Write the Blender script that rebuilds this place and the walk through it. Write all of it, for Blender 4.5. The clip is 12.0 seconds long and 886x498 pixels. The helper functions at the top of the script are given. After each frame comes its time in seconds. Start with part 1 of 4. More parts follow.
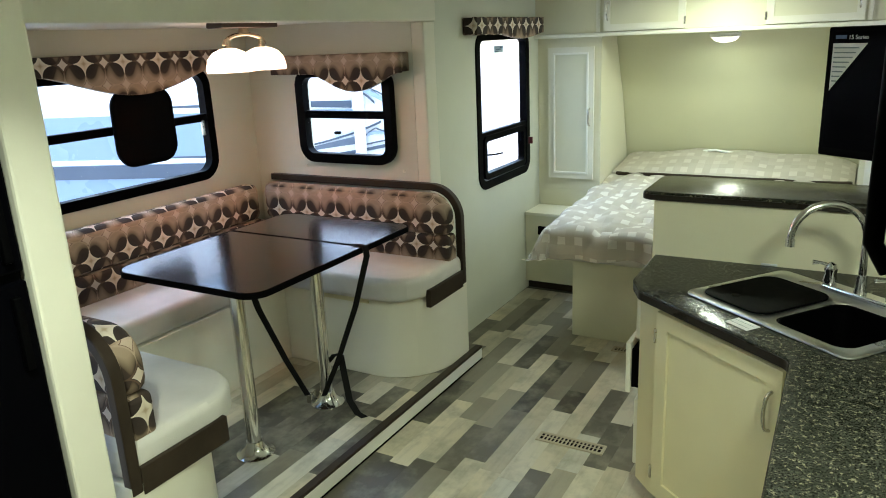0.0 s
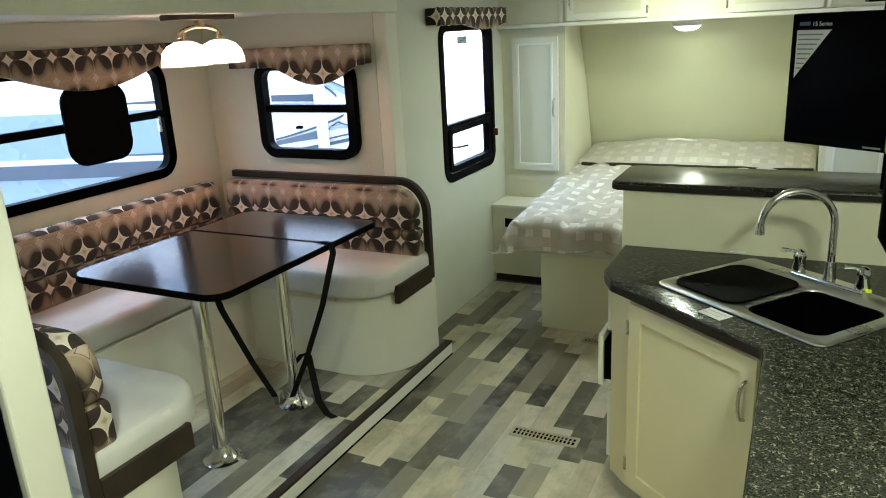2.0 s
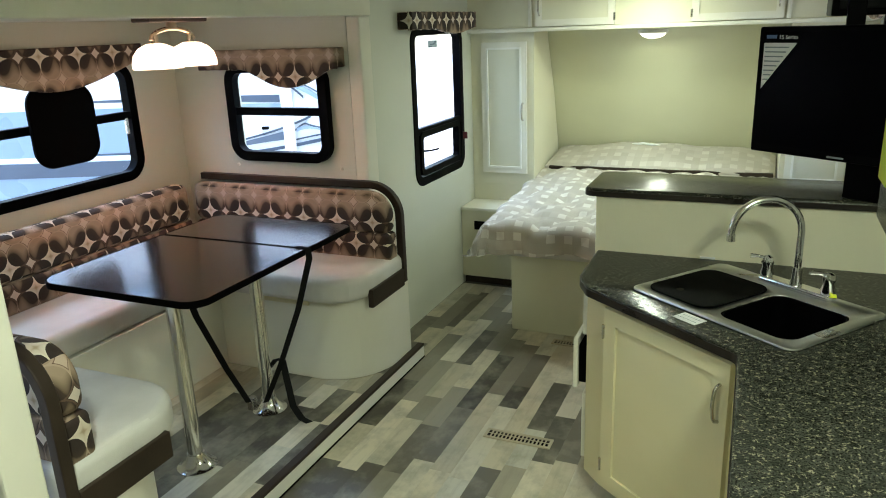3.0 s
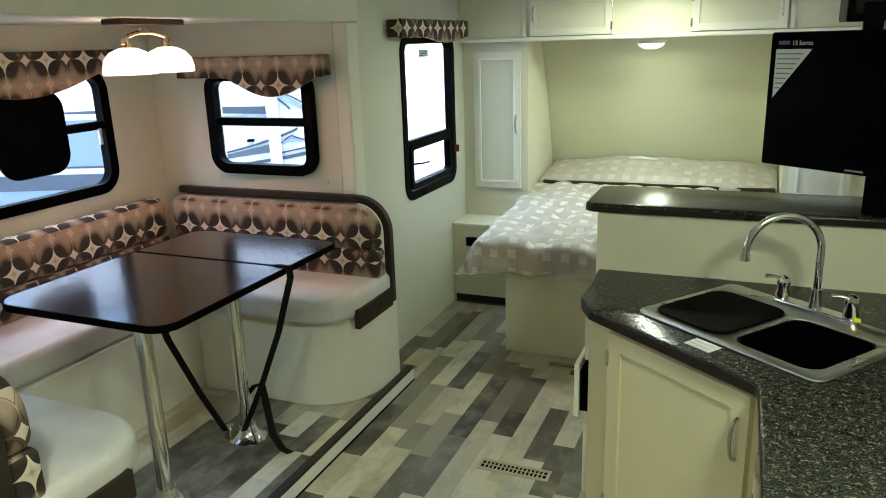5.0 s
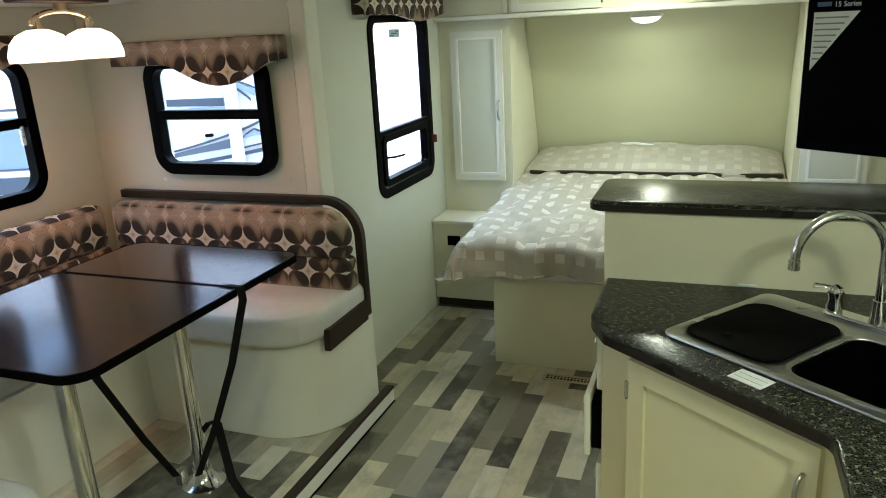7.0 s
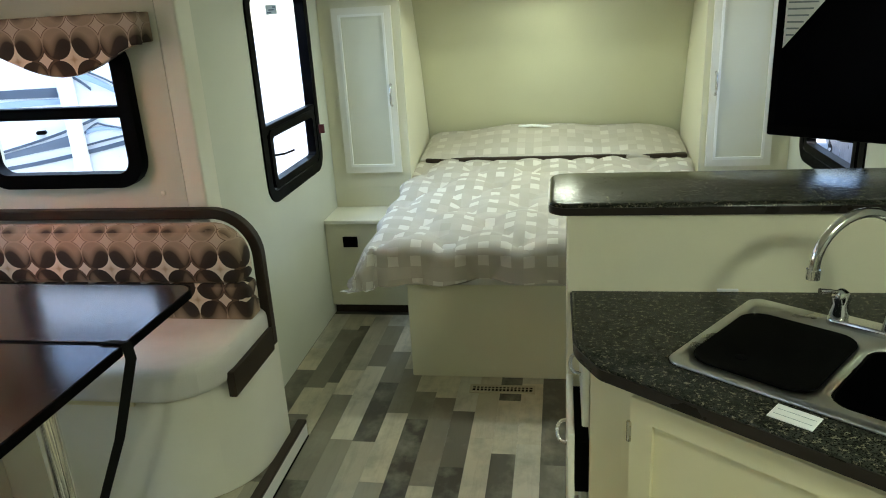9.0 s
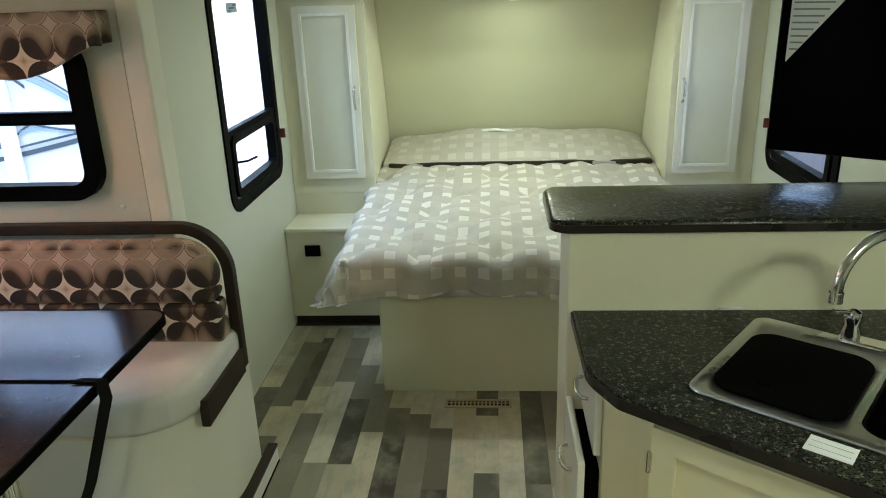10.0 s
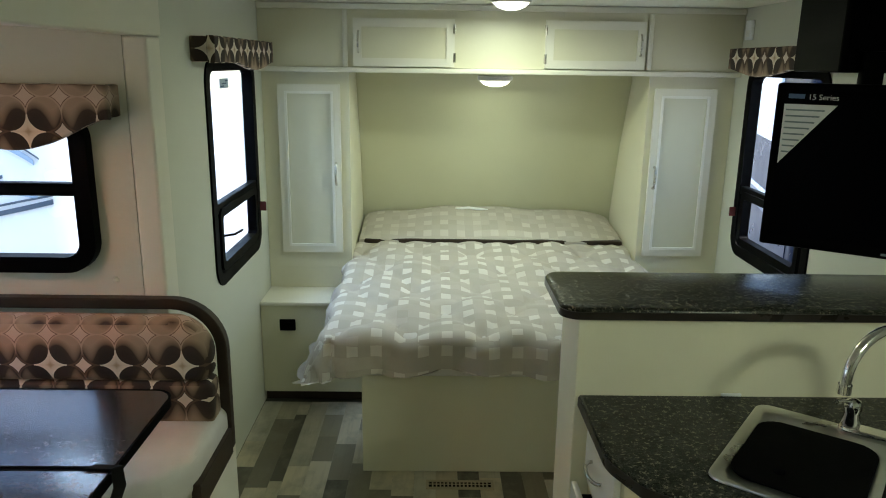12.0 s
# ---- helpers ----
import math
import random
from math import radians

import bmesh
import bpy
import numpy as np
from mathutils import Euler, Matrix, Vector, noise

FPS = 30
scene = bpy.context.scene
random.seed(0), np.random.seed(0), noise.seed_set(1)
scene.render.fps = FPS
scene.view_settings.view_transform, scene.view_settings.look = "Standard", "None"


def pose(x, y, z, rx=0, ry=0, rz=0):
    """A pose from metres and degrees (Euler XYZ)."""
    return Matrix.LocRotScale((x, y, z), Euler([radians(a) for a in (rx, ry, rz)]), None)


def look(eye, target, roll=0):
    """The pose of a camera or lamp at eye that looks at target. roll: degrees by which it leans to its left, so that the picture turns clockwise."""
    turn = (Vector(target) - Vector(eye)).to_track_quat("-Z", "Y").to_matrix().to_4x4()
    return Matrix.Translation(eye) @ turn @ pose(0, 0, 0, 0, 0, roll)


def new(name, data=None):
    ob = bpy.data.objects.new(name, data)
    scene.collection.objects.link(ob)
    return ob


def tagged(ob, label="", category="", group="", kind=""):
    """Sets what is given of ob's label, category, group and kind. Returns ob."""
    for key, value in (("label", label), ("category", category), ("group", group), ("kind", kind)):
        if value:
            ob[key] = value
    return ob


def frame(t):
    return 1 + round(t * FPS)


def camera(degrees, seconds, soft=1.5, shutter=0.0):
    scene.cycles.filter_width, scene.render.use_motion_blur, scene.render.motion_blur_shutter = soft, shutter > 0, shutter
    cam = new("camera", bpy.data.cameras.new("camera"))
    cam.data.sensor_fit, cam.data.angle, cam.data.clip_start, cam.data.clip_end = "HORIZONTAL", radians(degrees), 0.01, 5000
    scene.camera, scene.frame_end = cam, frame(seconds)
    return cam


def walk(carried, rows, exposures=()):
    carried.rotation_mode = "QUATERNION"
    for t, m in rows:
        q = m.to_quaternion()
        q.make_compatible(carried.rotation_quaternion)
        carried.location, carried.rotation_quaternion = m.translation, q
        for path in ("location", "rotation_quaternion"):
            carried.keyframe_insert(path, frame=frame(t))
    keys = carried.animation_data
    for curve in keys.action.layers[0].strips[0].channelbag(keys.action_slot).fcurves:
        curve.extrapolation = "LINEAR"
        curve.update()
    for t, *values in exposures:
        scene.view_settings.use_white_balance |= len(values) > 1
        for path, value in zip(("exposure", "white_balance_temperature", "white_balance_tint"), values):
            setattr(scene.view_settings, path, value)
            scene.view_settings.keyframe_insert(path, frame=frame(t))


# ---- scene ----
cam = camera(62.3, 12.0, 1.0)
PATH = [
    (0, (1.35, 0.203, 1.697), (0.389, 1.867, 1.143), -2.6),
    (0.5, (1.344, 0.215, 1.693), (0.396, 1.885, 1.133), -2.9),
    (1, (1.34, 0.234, 1.685), (0.406, 1.911, 1.121), -3.1),
    (1.5, (1.333, 0.248, 1.68), (0.421, 1.935, 1.112), -3.2),
    (2, (1.314, 0.245, 1.69), (0.438, 1.948, 1.113), -3.1),
    (2.5, (1.296, 0.235, 1.703), (0.461, 1.956, 1.119), -2.9),
    (3, (1.261, 0.205, 1.723), (0.485, 1.953, 1.138), -2.2),
    (3.5, (1.237, 0.184, 1.741), (0.502, 1.951, 1.161), -1.6),
    (5.5, (1.161, 0.474, 1.649), (0.4, 2.242, 1.107), -2.0),
    (6, (1.128, 0.571, 1.627), (0.369, 2.34, 1.084), -2.2),
    (6.5, (1.08, 0.664, 1.626), (0.34, 2.436, 1.068), -2.8),
    (6.7, (1.058, 0.704, 1.637), (0.33, 2.477, 1.065), -3.0),
    (8.5, (0.728, 1.009, 1.596), (0.311, 2.867, 0.985), -3.1),
    (9, (0.665, 1.089, 1.639), (0.349, 2.951, 0.983), -3.3),
    (9.5, (0.584, 1.147, 1.671), (0.363, 3.014, 0.988), -2.9),
    (10, (0.492, 1.192, 1.668), (0.35, 3.07, 0.995), -2.0),
    (10.5, (0.352, 1.166, 1.666), (0.327, 3.068, 1.048), -0.1),
    (11, (0.303, 1.163, 1.691), (0.321, 3.081, 1.125), 0.6),
    (11.5, (0.292, 1.17, 1.712), (0.318, 3.1, 1.187), 0.8),
    (12, (0.297, 1.17, 1.714), (0.321, 3.108, 1.22), 0.8),
]
walk(cam, [(t, look(eye, target, roll)) for t, eye, target, roll in PATH], [(0, 2.68), (3.5, 2.62), (6, 2.55), (9, 2.50), (10.5, 2.45), (12, 2.17)])

# ---- world, sun and lamps ----
world = bpy.data.worlds.new("world")
scene.world = world
world.use_nodes = True
wn = world.node_tree.nodes
sky = wn.new("ShaderNodeTexSky")
sky.sky_type, sky.sun_disc = "NISHITA", False
sky.sun_elevation, sky.sun_rotation = radians(74), radians(80)
world.node_tree.links.new(sky.outputs[0], wn["Background"].inputs[0])
wn["Background"].inputs[1].default_value = 0.15
sun = new("sun", bpy.data.lights.new("sun", "SUN"))
sun.data.energy, sun.data.angle, sun.data.color = 1.5, radians(12), (1, 0.97, 0.93)
sun.matrix_world = look((2.5, 0.4, 9), (0, 0, 0))

# x, y, z, watts, glowing width, beam in degrees: the ceiling discs, the last an unseen one added as fill
LAMPS = [(0.61, 4.42, 1.962, 1.75, 0.13, 180), (0.596, 4.97, 1.628, 0.52, 0.13, 180), (1.66, 1.25, 1.962, 4.0, 0.36, 180), (0.30, 0.75, 1.962, 2.5, 0.13, 134)]
for lx, ly, lz, watts, glow_width, beam in LAMPS:
    bulb = new("lamp_light", bpy.data.lights.new("lamp_light", "AREA"))
    bulb.data.shape, bulb.data.size, bulb.data.energy, bulb.data.color = "DISK", glow_width, watts, (0.88, 1.0, 0.78)
    bulb.data.spread = radians(beam)
    bulb.location = (lx, ly, lz - 0.042)

# sky light strengthened by lamps added outside above the windows: place, aim, width, height, watts
SKY_FILLS = [((-2.20, 2.40, 2.15), (-1.0, 2.5, 0.7), 1.3, 0.5, 3.2), ((-1.05, 3.95, 2.0), (-0.95, 2.7, 0.8), 0.6, 0.4, 2.6), ((-1.05, 4.36, 2.15), (0.15, 4.4, 0.68), 0.6, 0.4, 2.0)]
for at, aim, width, height, watts in SKY_FILLS:
    glow = new("sky_fill", bpy.data.lights.new("sky_fill", "AREA"))
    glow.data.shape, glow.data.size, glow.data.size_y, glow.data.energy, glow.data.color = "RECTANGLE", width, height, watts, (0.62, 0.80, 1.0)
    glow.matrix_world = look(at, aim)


# ---- materials ----
def mat(name, color, rough=0.5, metal=0.0, coat=0.0, spec=0.5):
    m = bpy.data.materials.new(name)
    m.use_nodes = True
    b = m.node_tree.nodes["Principled BSDF"]
    b.inputs["Base Color"].default_value = (*color, 1)
    b.inputs["Roughness"].default_value = rough
    b.inputs["Metallic"].default_value = metal
    b.inputs["Specular IOR Level"].default_value = spec
    b.inputs["Coat Weight"].default_value = coat
    return m


class Net:
    """Short hand for building a node tree."""

    def __init__(self, m):
        self.t = m.node_tree
        self.bsdf = m.node_tree.nodes["Principled BSDF"]

    def put(self, value, socket):
        if hasattr(value, "is_output"):
            self.t.links.new(value, socket)
        elif value is not None:
            socket.default_value = value

    def math(self, op, a, b=None, c=None):
        n = self.t.nodes.new("ShaderNodeMath")
        n.operation = op
        for v, s in zip((a, b, c), n.inputs):
            self.put(v, s)
        return n.outputs[0]

    def uv(self, sx=1.0, sy=1.0):
        n = self.t.nodes.new("ShaderNodeUVMap")
        p = self.t.nodes.new("ShaderNodeMapping")
        p.inputs["Scale"].default_value = (sx, sy, 1)
        self.t.links.new(n.outputs[0], p.inputs[0])
        return p.outputs[0]

    def xy(self, v):
        n = self.t.nodes.new("ShaderNodeSeparateXYZ")
        self.t.links.new(v, n.inputs[0])
        return n.outputs[0], n.outputs[1]

    def xyz(self, x, y, z=0.0):
        n = self.t.nodes.new("ShaderNodeCombineXYZ")
        for v, s in zip((x, y, z), n.inputs):
            self.put(v, s)
        return n.outputs[0]

    def noise(self, v, scale, detail=4.0, rough=0.55):
        n = self.t.nodes.new("ShaderNodeTexNoise")
        n.inputs["Scale"].default_value, n.inputs["Detail"].default_value = scale, detail
        n.inputs["Roughness"].default_value = rough
        self.put(v, n.inputs["Vector"])
        return n.outputs["Fac"]

    def white(self, v):
        n = self.t.nodes.new("ShaderNodeTexWhiteNoise")
        n.noise_dimensions = "2D"
        self.t.links.new(v, n.inputs["Vector"])
        return n.outputs["Value"]

    def ramp(self, fac, *stops):
        n = self.t.nodes.new("ShaderNodeValToRGB")
        e = n.color_ramp.elements
        while len(e) < len(stops):
            e.new(0.5)
        for el, (p, c) in zip(e, stops):
            el.position, el.color = p, (*c, 1)
        self.put(fac, n.inputs[0])
        return n.outputs[0]

    def mix(self, fac, a, b, mode="MIX"):
        n = self.t.nodes.new("ShaderNodeMix")
        n.data_type, n.blend_type = "RGBA", mode
        self.put(fac, n.inputs[0])
        self.put(a if hasattr(a, "is_output") else (*a, 1), n.inputs[6])
        self.put(b if hasattr(b, "is_output") else (*b, 1), n.inputs[7])
        return n.outputs[2]

    def bump(self, height, strength=0.2, distance=0.01):
        n = self.t.nodes.new("ShaderNodeBump")
        n.inputs["Strength"].default_value, n.inputs["Distance"].default_value = strength, distance
        self.t.links.new(height, n.inputs["Height"])
        self.t.links.new(n.outputs[0], self.bsdf.inputs["Normal"])

    def base(self, c):
        self.t.links.new(c, self.bsdf.inputs["Base Color"])

    def rough(self, v):
        self.t.links.new(v, self.bsdf.inputs["Roughness"])


def mottled(name, color, rough=0.5, spread=0.08, scale=3.0, grain=60.0, bump=0.05, coat=0.0, metal=0.0, spec=0.5):
    """A plain surface with slow stains, fine grain and slight relief."""
    m = mat(name, color, rough, metal, coat, spec)
    n = Net(m)
    v = n.uv()
    slow, fine = n.noise(v, scale), n.noise(v, grain, 6)
    low, high = [c * (1 - spread) for c in color], [min(1, c * (1 + spread)) for c in color]
    c = n.ramp(slow, (0.3, low), (0.7, high))
    n.base(n.mix(n.math("MULTIPLY", fine, 0.35), c, [c_ * (1 - 1.6 * spread) for c_ in color]))
    n.rough(n.math("ADD", n.math("MULTIPLY", n.math("SUBTRACT", slow, 0.5), 0.25), rough))
    n.bump(fine, bump, 0.004)
    return m


WALL = mottled("wall_vinyl", (0.60, 0.61, 0.52), 0.55, 0.05, 1.6, 90, 0.10)
FRONTWALL = mottled("beige_front_wall", (0.56, 0.55, 0.37), 0.6, 0.06, 1.4, 110, 0.14)
CEIL = mottled("ceiling_vinyl", (0.78, 0.78, 0.70), 0.6, 0.03, 2.0, 120, 0.08)
CABINET = mottled("cabinet_cream", (0.71, 0.65, 0.42), 0.42, 0.04, 2.5, 140, 0.05)
TRIMWHITE = mottled("cream_trim", (0.74, 0.72, 0.62), 0.4, 0.04, 3, 120, 0.03)
DOORWHITE = mottled("pale_door_panel", (0.63, 0.615, 0.48), 0.4, 0.04, 2.5, 140, 0.05)
MOULD = mottled("white_moulding", (0.82, 0.81, 0.74), 0.35, 0.03, 3, 120, 0.02)
SUBFLOOR = mottled("grey_deck", (0.09, 0.085, 0.07), 0.7, 0.1)
HALFWALL = mottled("half_wall_cream", (0.80, 0.755, 0.56), 0.5, 0.04, 2.0, 110, 0.06)
CREAM = mottled("pale_cabinet_cream", (0.66, 0.635, 0.48), 0.42, 0.04, 2.5, 140, 0.05)
PINE = mottled("raw_edge_wood", (0.62, 0.46, 0.28), 0.55, 0.12, 6, 60, 0.06)
DARKWOOD = mottled("dark_trim_wood", (0.036, 0.025, 0.018), 0.45, 0.25, 8, 90, 0.08, spec=0.2)
BLACK = mottled("black_plastic", (0.0012, 0.0012, 0.0015), 0.42, 0.2, 6, 160, 0.04, spec=0.03)
SOFTBLACK = mottled("black_rubber", (0.0012, 0.0012, 0.0012), 0.6, 0.2, 9, 200, 0.05, spec=0.03)
SCREEN = mat("screen_glass", (0.0012, 0.0012, 0.002), 0.2, spec=0.025)
CHROME = mottled("chrome", (0.78, 0.77, 0.74), 0.14, 0.03, 9, 90, 0.01, metal=1.0)
STEEL = mottled("brushed_steel", (0.62, 0.61, 0.57), 0.3, 0.05, 5, 220, 0.03, metal=1.0)
NICKEL = mottled("satin_nickel", (0.60, 0.58, 0.53), 0.25, 0.05, 9, 120, 0.02, metal=1.0)
WHITEPAPER = mottled("white_paper", (0.85, 0.86, 0.85), 0.7, 0.03, 9, 90, 0.02)
INK = mat("grey_ink", (0.25, 0.30, 0.32), 0.7)
INKBLUE = mat("blue_ink", (0.10, 0.16, 0.30), 0.6)
YELLOW = mottled("yellow_tag", (0.80, 0.86, 0.03), 0.6, 0.04)
ORANGE = mottled("orange_tag", (0.75, 0.16, 0.04), 0.6, 0.08)
RED = mottled("red_plastic", (0.10, 0.008, 0.008), 0.45, 0.08)
STRAP = mottled("black_webbing", (0.006, 0.006, 0.006), 0.75, 0.2, 20, 400, 0.2, spec=0.15)
SEATCLOTH = mottled("grey_seat_cloth", (0.62, 0.60, 0.57), 0.85, 0.10, 5, 260, 0.35)
BRASS = mottled("bronze", (0.55, 0.45, 0.33), 0.28, 0.08, 9, 80, 0.03, metal=1.0)


def laminate(name, dark, fleck, rough, low=0.56, spec=0.5):
    """Speckled stone-look laminate."""
    m = mat(name, dark, rough, spec=spec)
    n = Net(m)
    v = n.uv()
    big, mid, fine = n.noise(v, 30, 5, 0.65), n.noise(v, 75, 5, 0.72), n.noise(v, 210, 3)
    c = n.ramp(big, (0.35, dark), (0.62, [d * 2.3 + 0.006 for d in dark]))
    c = n.mix(n.ramp(mid, (low, (0, 0, 0)), (low + 0.06, (1, 1, 1))), c, fleck)
    c = n.mix(n.ramp(fine, (0.42, (1, 1, 1)), (0.5, (0, 0, 0))), c, [d * 0.5 for d in dark])
    n.base(c)
    n.rough(n.math("ADD", n.math("MULTIPLY", mid, 0.06), rough - 0.03))
    n.bump(mid, 0.008, 0.002)
    return m


EDGE = mottled("dark_edge_band", (0.020, 0.015, 0.012), 0.3, 0.2, 9, 90, 0.03, spec=0.3)
COUNTER = laminate("counter_laminate", (0.017, 0.018, 0.0138), (0.18, 0.168, 0.115), 0.20, 0.545, 0.18)
TABLETOP = laminate("table_laminate", (0.024, 0.013, 0.010), (0.11, 0.062, 0.044), 0.16, 0.60, 0.48)


STAR = 0.10


def star_fabric(name, size):
    """Brown upholstery: swirled discs that run from tan to dark brown, with pale four-pointed stars between them."""
    m = mat(name, (0.3, 0.2, 0.1), 0.85)
    n = Net(m)
    x, y = n.xy(n.uv(1 / size, 1 / size))
    px, py = n.math("PINGPONG", x, 0.5), n.math("PINGPONG", y, 0.5)
    d = n.math("SQRT", n.math("ADD", n.math("MULTIPLY", px, px), n.math("MULTIPLY", py, py)))
    # rows of filled stars on dark ground alternate with rows of outlined ones on tan
    row = n.math("MULTIPLY", n.math("PINGPONG", n.math("MULTIPLY", n.math("SUBTRACT", y, 0.5), 0.5), 0.5), 2.0)
    small = n.math("GREATER_THAN", n.math("PINGPONG", n.math("MULTIPLY", n.math("SUBTRACT", x, 0.5), 0.5), 0.5), 0.25)
    near = n.math("FLOOR", n.math("ADD", x, 0.5))
    odd = n.math("MULTIPLY", n.math("FRACT", n.math("MULTIPLY", near, 0.5)), 2.0)
    hand = n.math("SUBTRACT", 1.0, n.math("MULTIPLY", odd, 2.0))
    across = n.math("MULTIPLY", n.math("SUBTRACT", x, near), hand)
    swirl = n.math("MULTIPLY", n.math("SINE", n.math("MULTIPLY", across, 6.2832)), 0.26)
    tone = n.math("SUBTRACT", row, n.math("MULTIPLY", swirl, n.math("SUBTRACT", 1.6, n.math("MULTIPLY", row, 1.5))))
    disc = n.ramp(tone, (0.15, (0.016, 0.007, 0.005)), (0.47, (0.034, 0.017, 0.010)), (0.53, (0.13, 0.088, 0.054)), (0.80, (0.36, 0.262, 0.185)))
    dark = n.math("LESS_THAN", row, 0.5)
    light = n.math("SUBTRACT", 1.0, dark)
    gap = n.ramp(row, (0.30, (0.10, 0.055, 0.035)), (0.62, (0.45, 0.33, 0.245)))
    c = n.mix(n.math("GREATER_THAN", d, 0.482), disc, gap)
    cut = n.math("ADD", 0.500, n.math("MULTIPLY", n.math("MAXIMUM", n.math("MULTIPLY", small, 0.9), n.math("MULTIPLY", light, 0.75)), 0.060))
    edge = n.mix(light, n.mix(small, (0.70, 0.62, 0.50), (0.030, 0.014, 0.010)), (0.15, 0.085, 0.055))
    c = n.mix(n.math("GREATER_THAN", d, n.math("SUBTRACT", cut, 0.020)), c, edge)
    fill = n.ramp(d, (0.50, (0.74, 0.66, 0.55)), (0.60, (0.66, 0.56, 0.44)), (0.68, (0.42, 0.31, 0.20)))
    fill = n.mix(small, fill, (0.68, 0.58, 0.49))
    c = n.mix(n.math("GREATER_THAN", d, cut), c, n.mix(light, fill, (0.55, 0.42, 0.33)))
    weave = n.noise(n.uv(), 420, 3)
    c = n.mix(n.math("MULTIPLY", weave, 0.22), c, (0.12, 0.09, 0.07))
    n.base(c)
    n.bump(weave, 0.35, 0.003)
    return m


STARS = star_fabric("star_fabric", STAR)


def star_shift(u, v):
    """The shift that lays a large star of a dark row on the given spot of the cloth."""
    return ((0.5 * STAR - u) % (2 * STAR), (0.5 * STAR - v) % (2 * STAR))


def quilt_fabric(name, strength):
    """Grey-beige woven squares."""
    m = mat(name, (0.5, 0.5, 0.45), 0.8)
    n = Net(m)
    x, y = n.xy(n.uv(1 / 0.047, 1 / 0.052))
    cell = n.xyz(n.math("FLOOR", x), n.math("FLOOR", y))
    pick = n.white(cell)
    par = n.math("MULTIPLY", n.math("FRACT", n.math("MULTIPLY", n.math("FLOOR", x), 0.5)), n.math("MULTIPLY", n.math("FRACT", n.math("MULTIPLY", n.math("FLOOR", y), 0.5)), 4.0))
    area = n.noise(n.uv(), 1.7, 2)
    inx = n.math("LESS_THAN", n.math("ABSOLUTE", n.math("SUBTRACT", n.math("FRACT", x), 0.5)), 0.47)
    iny = n.math("LESS_THAN", n.math("ABSOLUTE", n.math("SUBTRACT", n.math("FRACT", y), 0.5)), 0.44)
    lit = n.math("MULTIPLY", n.math("MULTIPLY", n.math("MULTIPLY", inx, iny), n.math("MULTIPLY", par, n.math("GREATER_THAN", pick, 0.06))), n.math("ADD", 0.15 * strength, n.math("MULTIPLY", area, 0.95 * strength)))
    c = n.ramp(pick, (0.0, (0.44, 0.405, 0.345)), (0.5, (0.47, 0.435, 0.375)), (1.0, (0.51, 0.475, 0.41)))
    c = n.mix(lit, c, (0.80, 0.78, 0.72))
    weave = n.noise(n.uv(), 300, 3)
    n.base(n.mix(n.math("MULTIPLY", weave, 0.22), c, (0.22, 0.2, 0.17)))
    n.bump(weave, 0.25, 0.003)
    return m


QUILT = quilt_fabric("quilt_fabric", 1.0)
FLAP = quilt_fabric("pillow_fabric", 0.4)


def plank_print():
    """Weathered grey-beige vinyl planks, each its own shade."""
    m = mat("plank_vinyl", (0.3, 0.28, 0.22), 0.32)
    n = Net(m)
    info = n.t.nodes.new("ShaderNodeObjectInfo")
    geo = n.t.nodes.new("ShaderNodeNewGeometry")
    pick = n.math("FRACT", n.math("ADD", n.math("MULTIPLY", info.outputs["Random"], 7.31), geo.outputs["Random Per Island"]))
    v = n.uv()
    x, y = n.xy(v)
    along = n.noise(n.xyz(n.math("MULTIPLY", x, 40.0), n.math("MULTIPLY", y, 4.0), pick), 1.0, 6, 0.65)
    patch = n.noise(n.xyz(n.math("MULTIPLY", x, 9.0), n.math("MULTIPLY", y, 7.0), n.math("MULTIPLY", pick, 40.0)), 1.0, 4, 0.6)
    shade = n.ramp(pick, (0.0, (0.044, 0.036, 0.024)), (0.24, (0.10, 0.086, 0.062)), (0.40, (0.23, 0.205, 0.150)), (0.55, (0.45, 0.40, 0.29)), (0.80, (0.64, 0.565, 0.41)), (1.0, (0.52, 0.50, 0.42)))
    c = n.mix(n.ramp(patch, (0.45, (0, 0, 0)), (0.70, (0.7, 0.7, 0.7))), shade, (0.29, 0.275, 0.205))
    c = n.mix(n.ramp(along, (0.30, (0.22, 0.22, 0.22)), (0.50, (0, 0, 0))), c, (0.11, 0.10, 0.08))
    n.base(c)
    n.rough(n.math("ADD", n.math("MULTIPLY", patch, 0.18), 0.26))
    n.bump(along, 0.10, 0.002)
    return m


PLANK = plank_print()


def glass():
    m = mat("window_glass", (0.92, 0.96, 1.0), 0.0)
    b = m.node_tree.nodes["Principled BSDF"]
    b.inputs["Transmission Weight"].default_value, b.inputs["IOR"].default_value = 1.0, 1.02
    return m


GLASS = glass()


def glowing(name, color, strength):
    m = mat(name, color, 0.5)
    b = m.node_tree.nodes["Principled BSDF"]
    b.inputs["Emission Color"].default_value, b.inputs["Emission Strength"].default_value = (*color, 1), strength
    return m


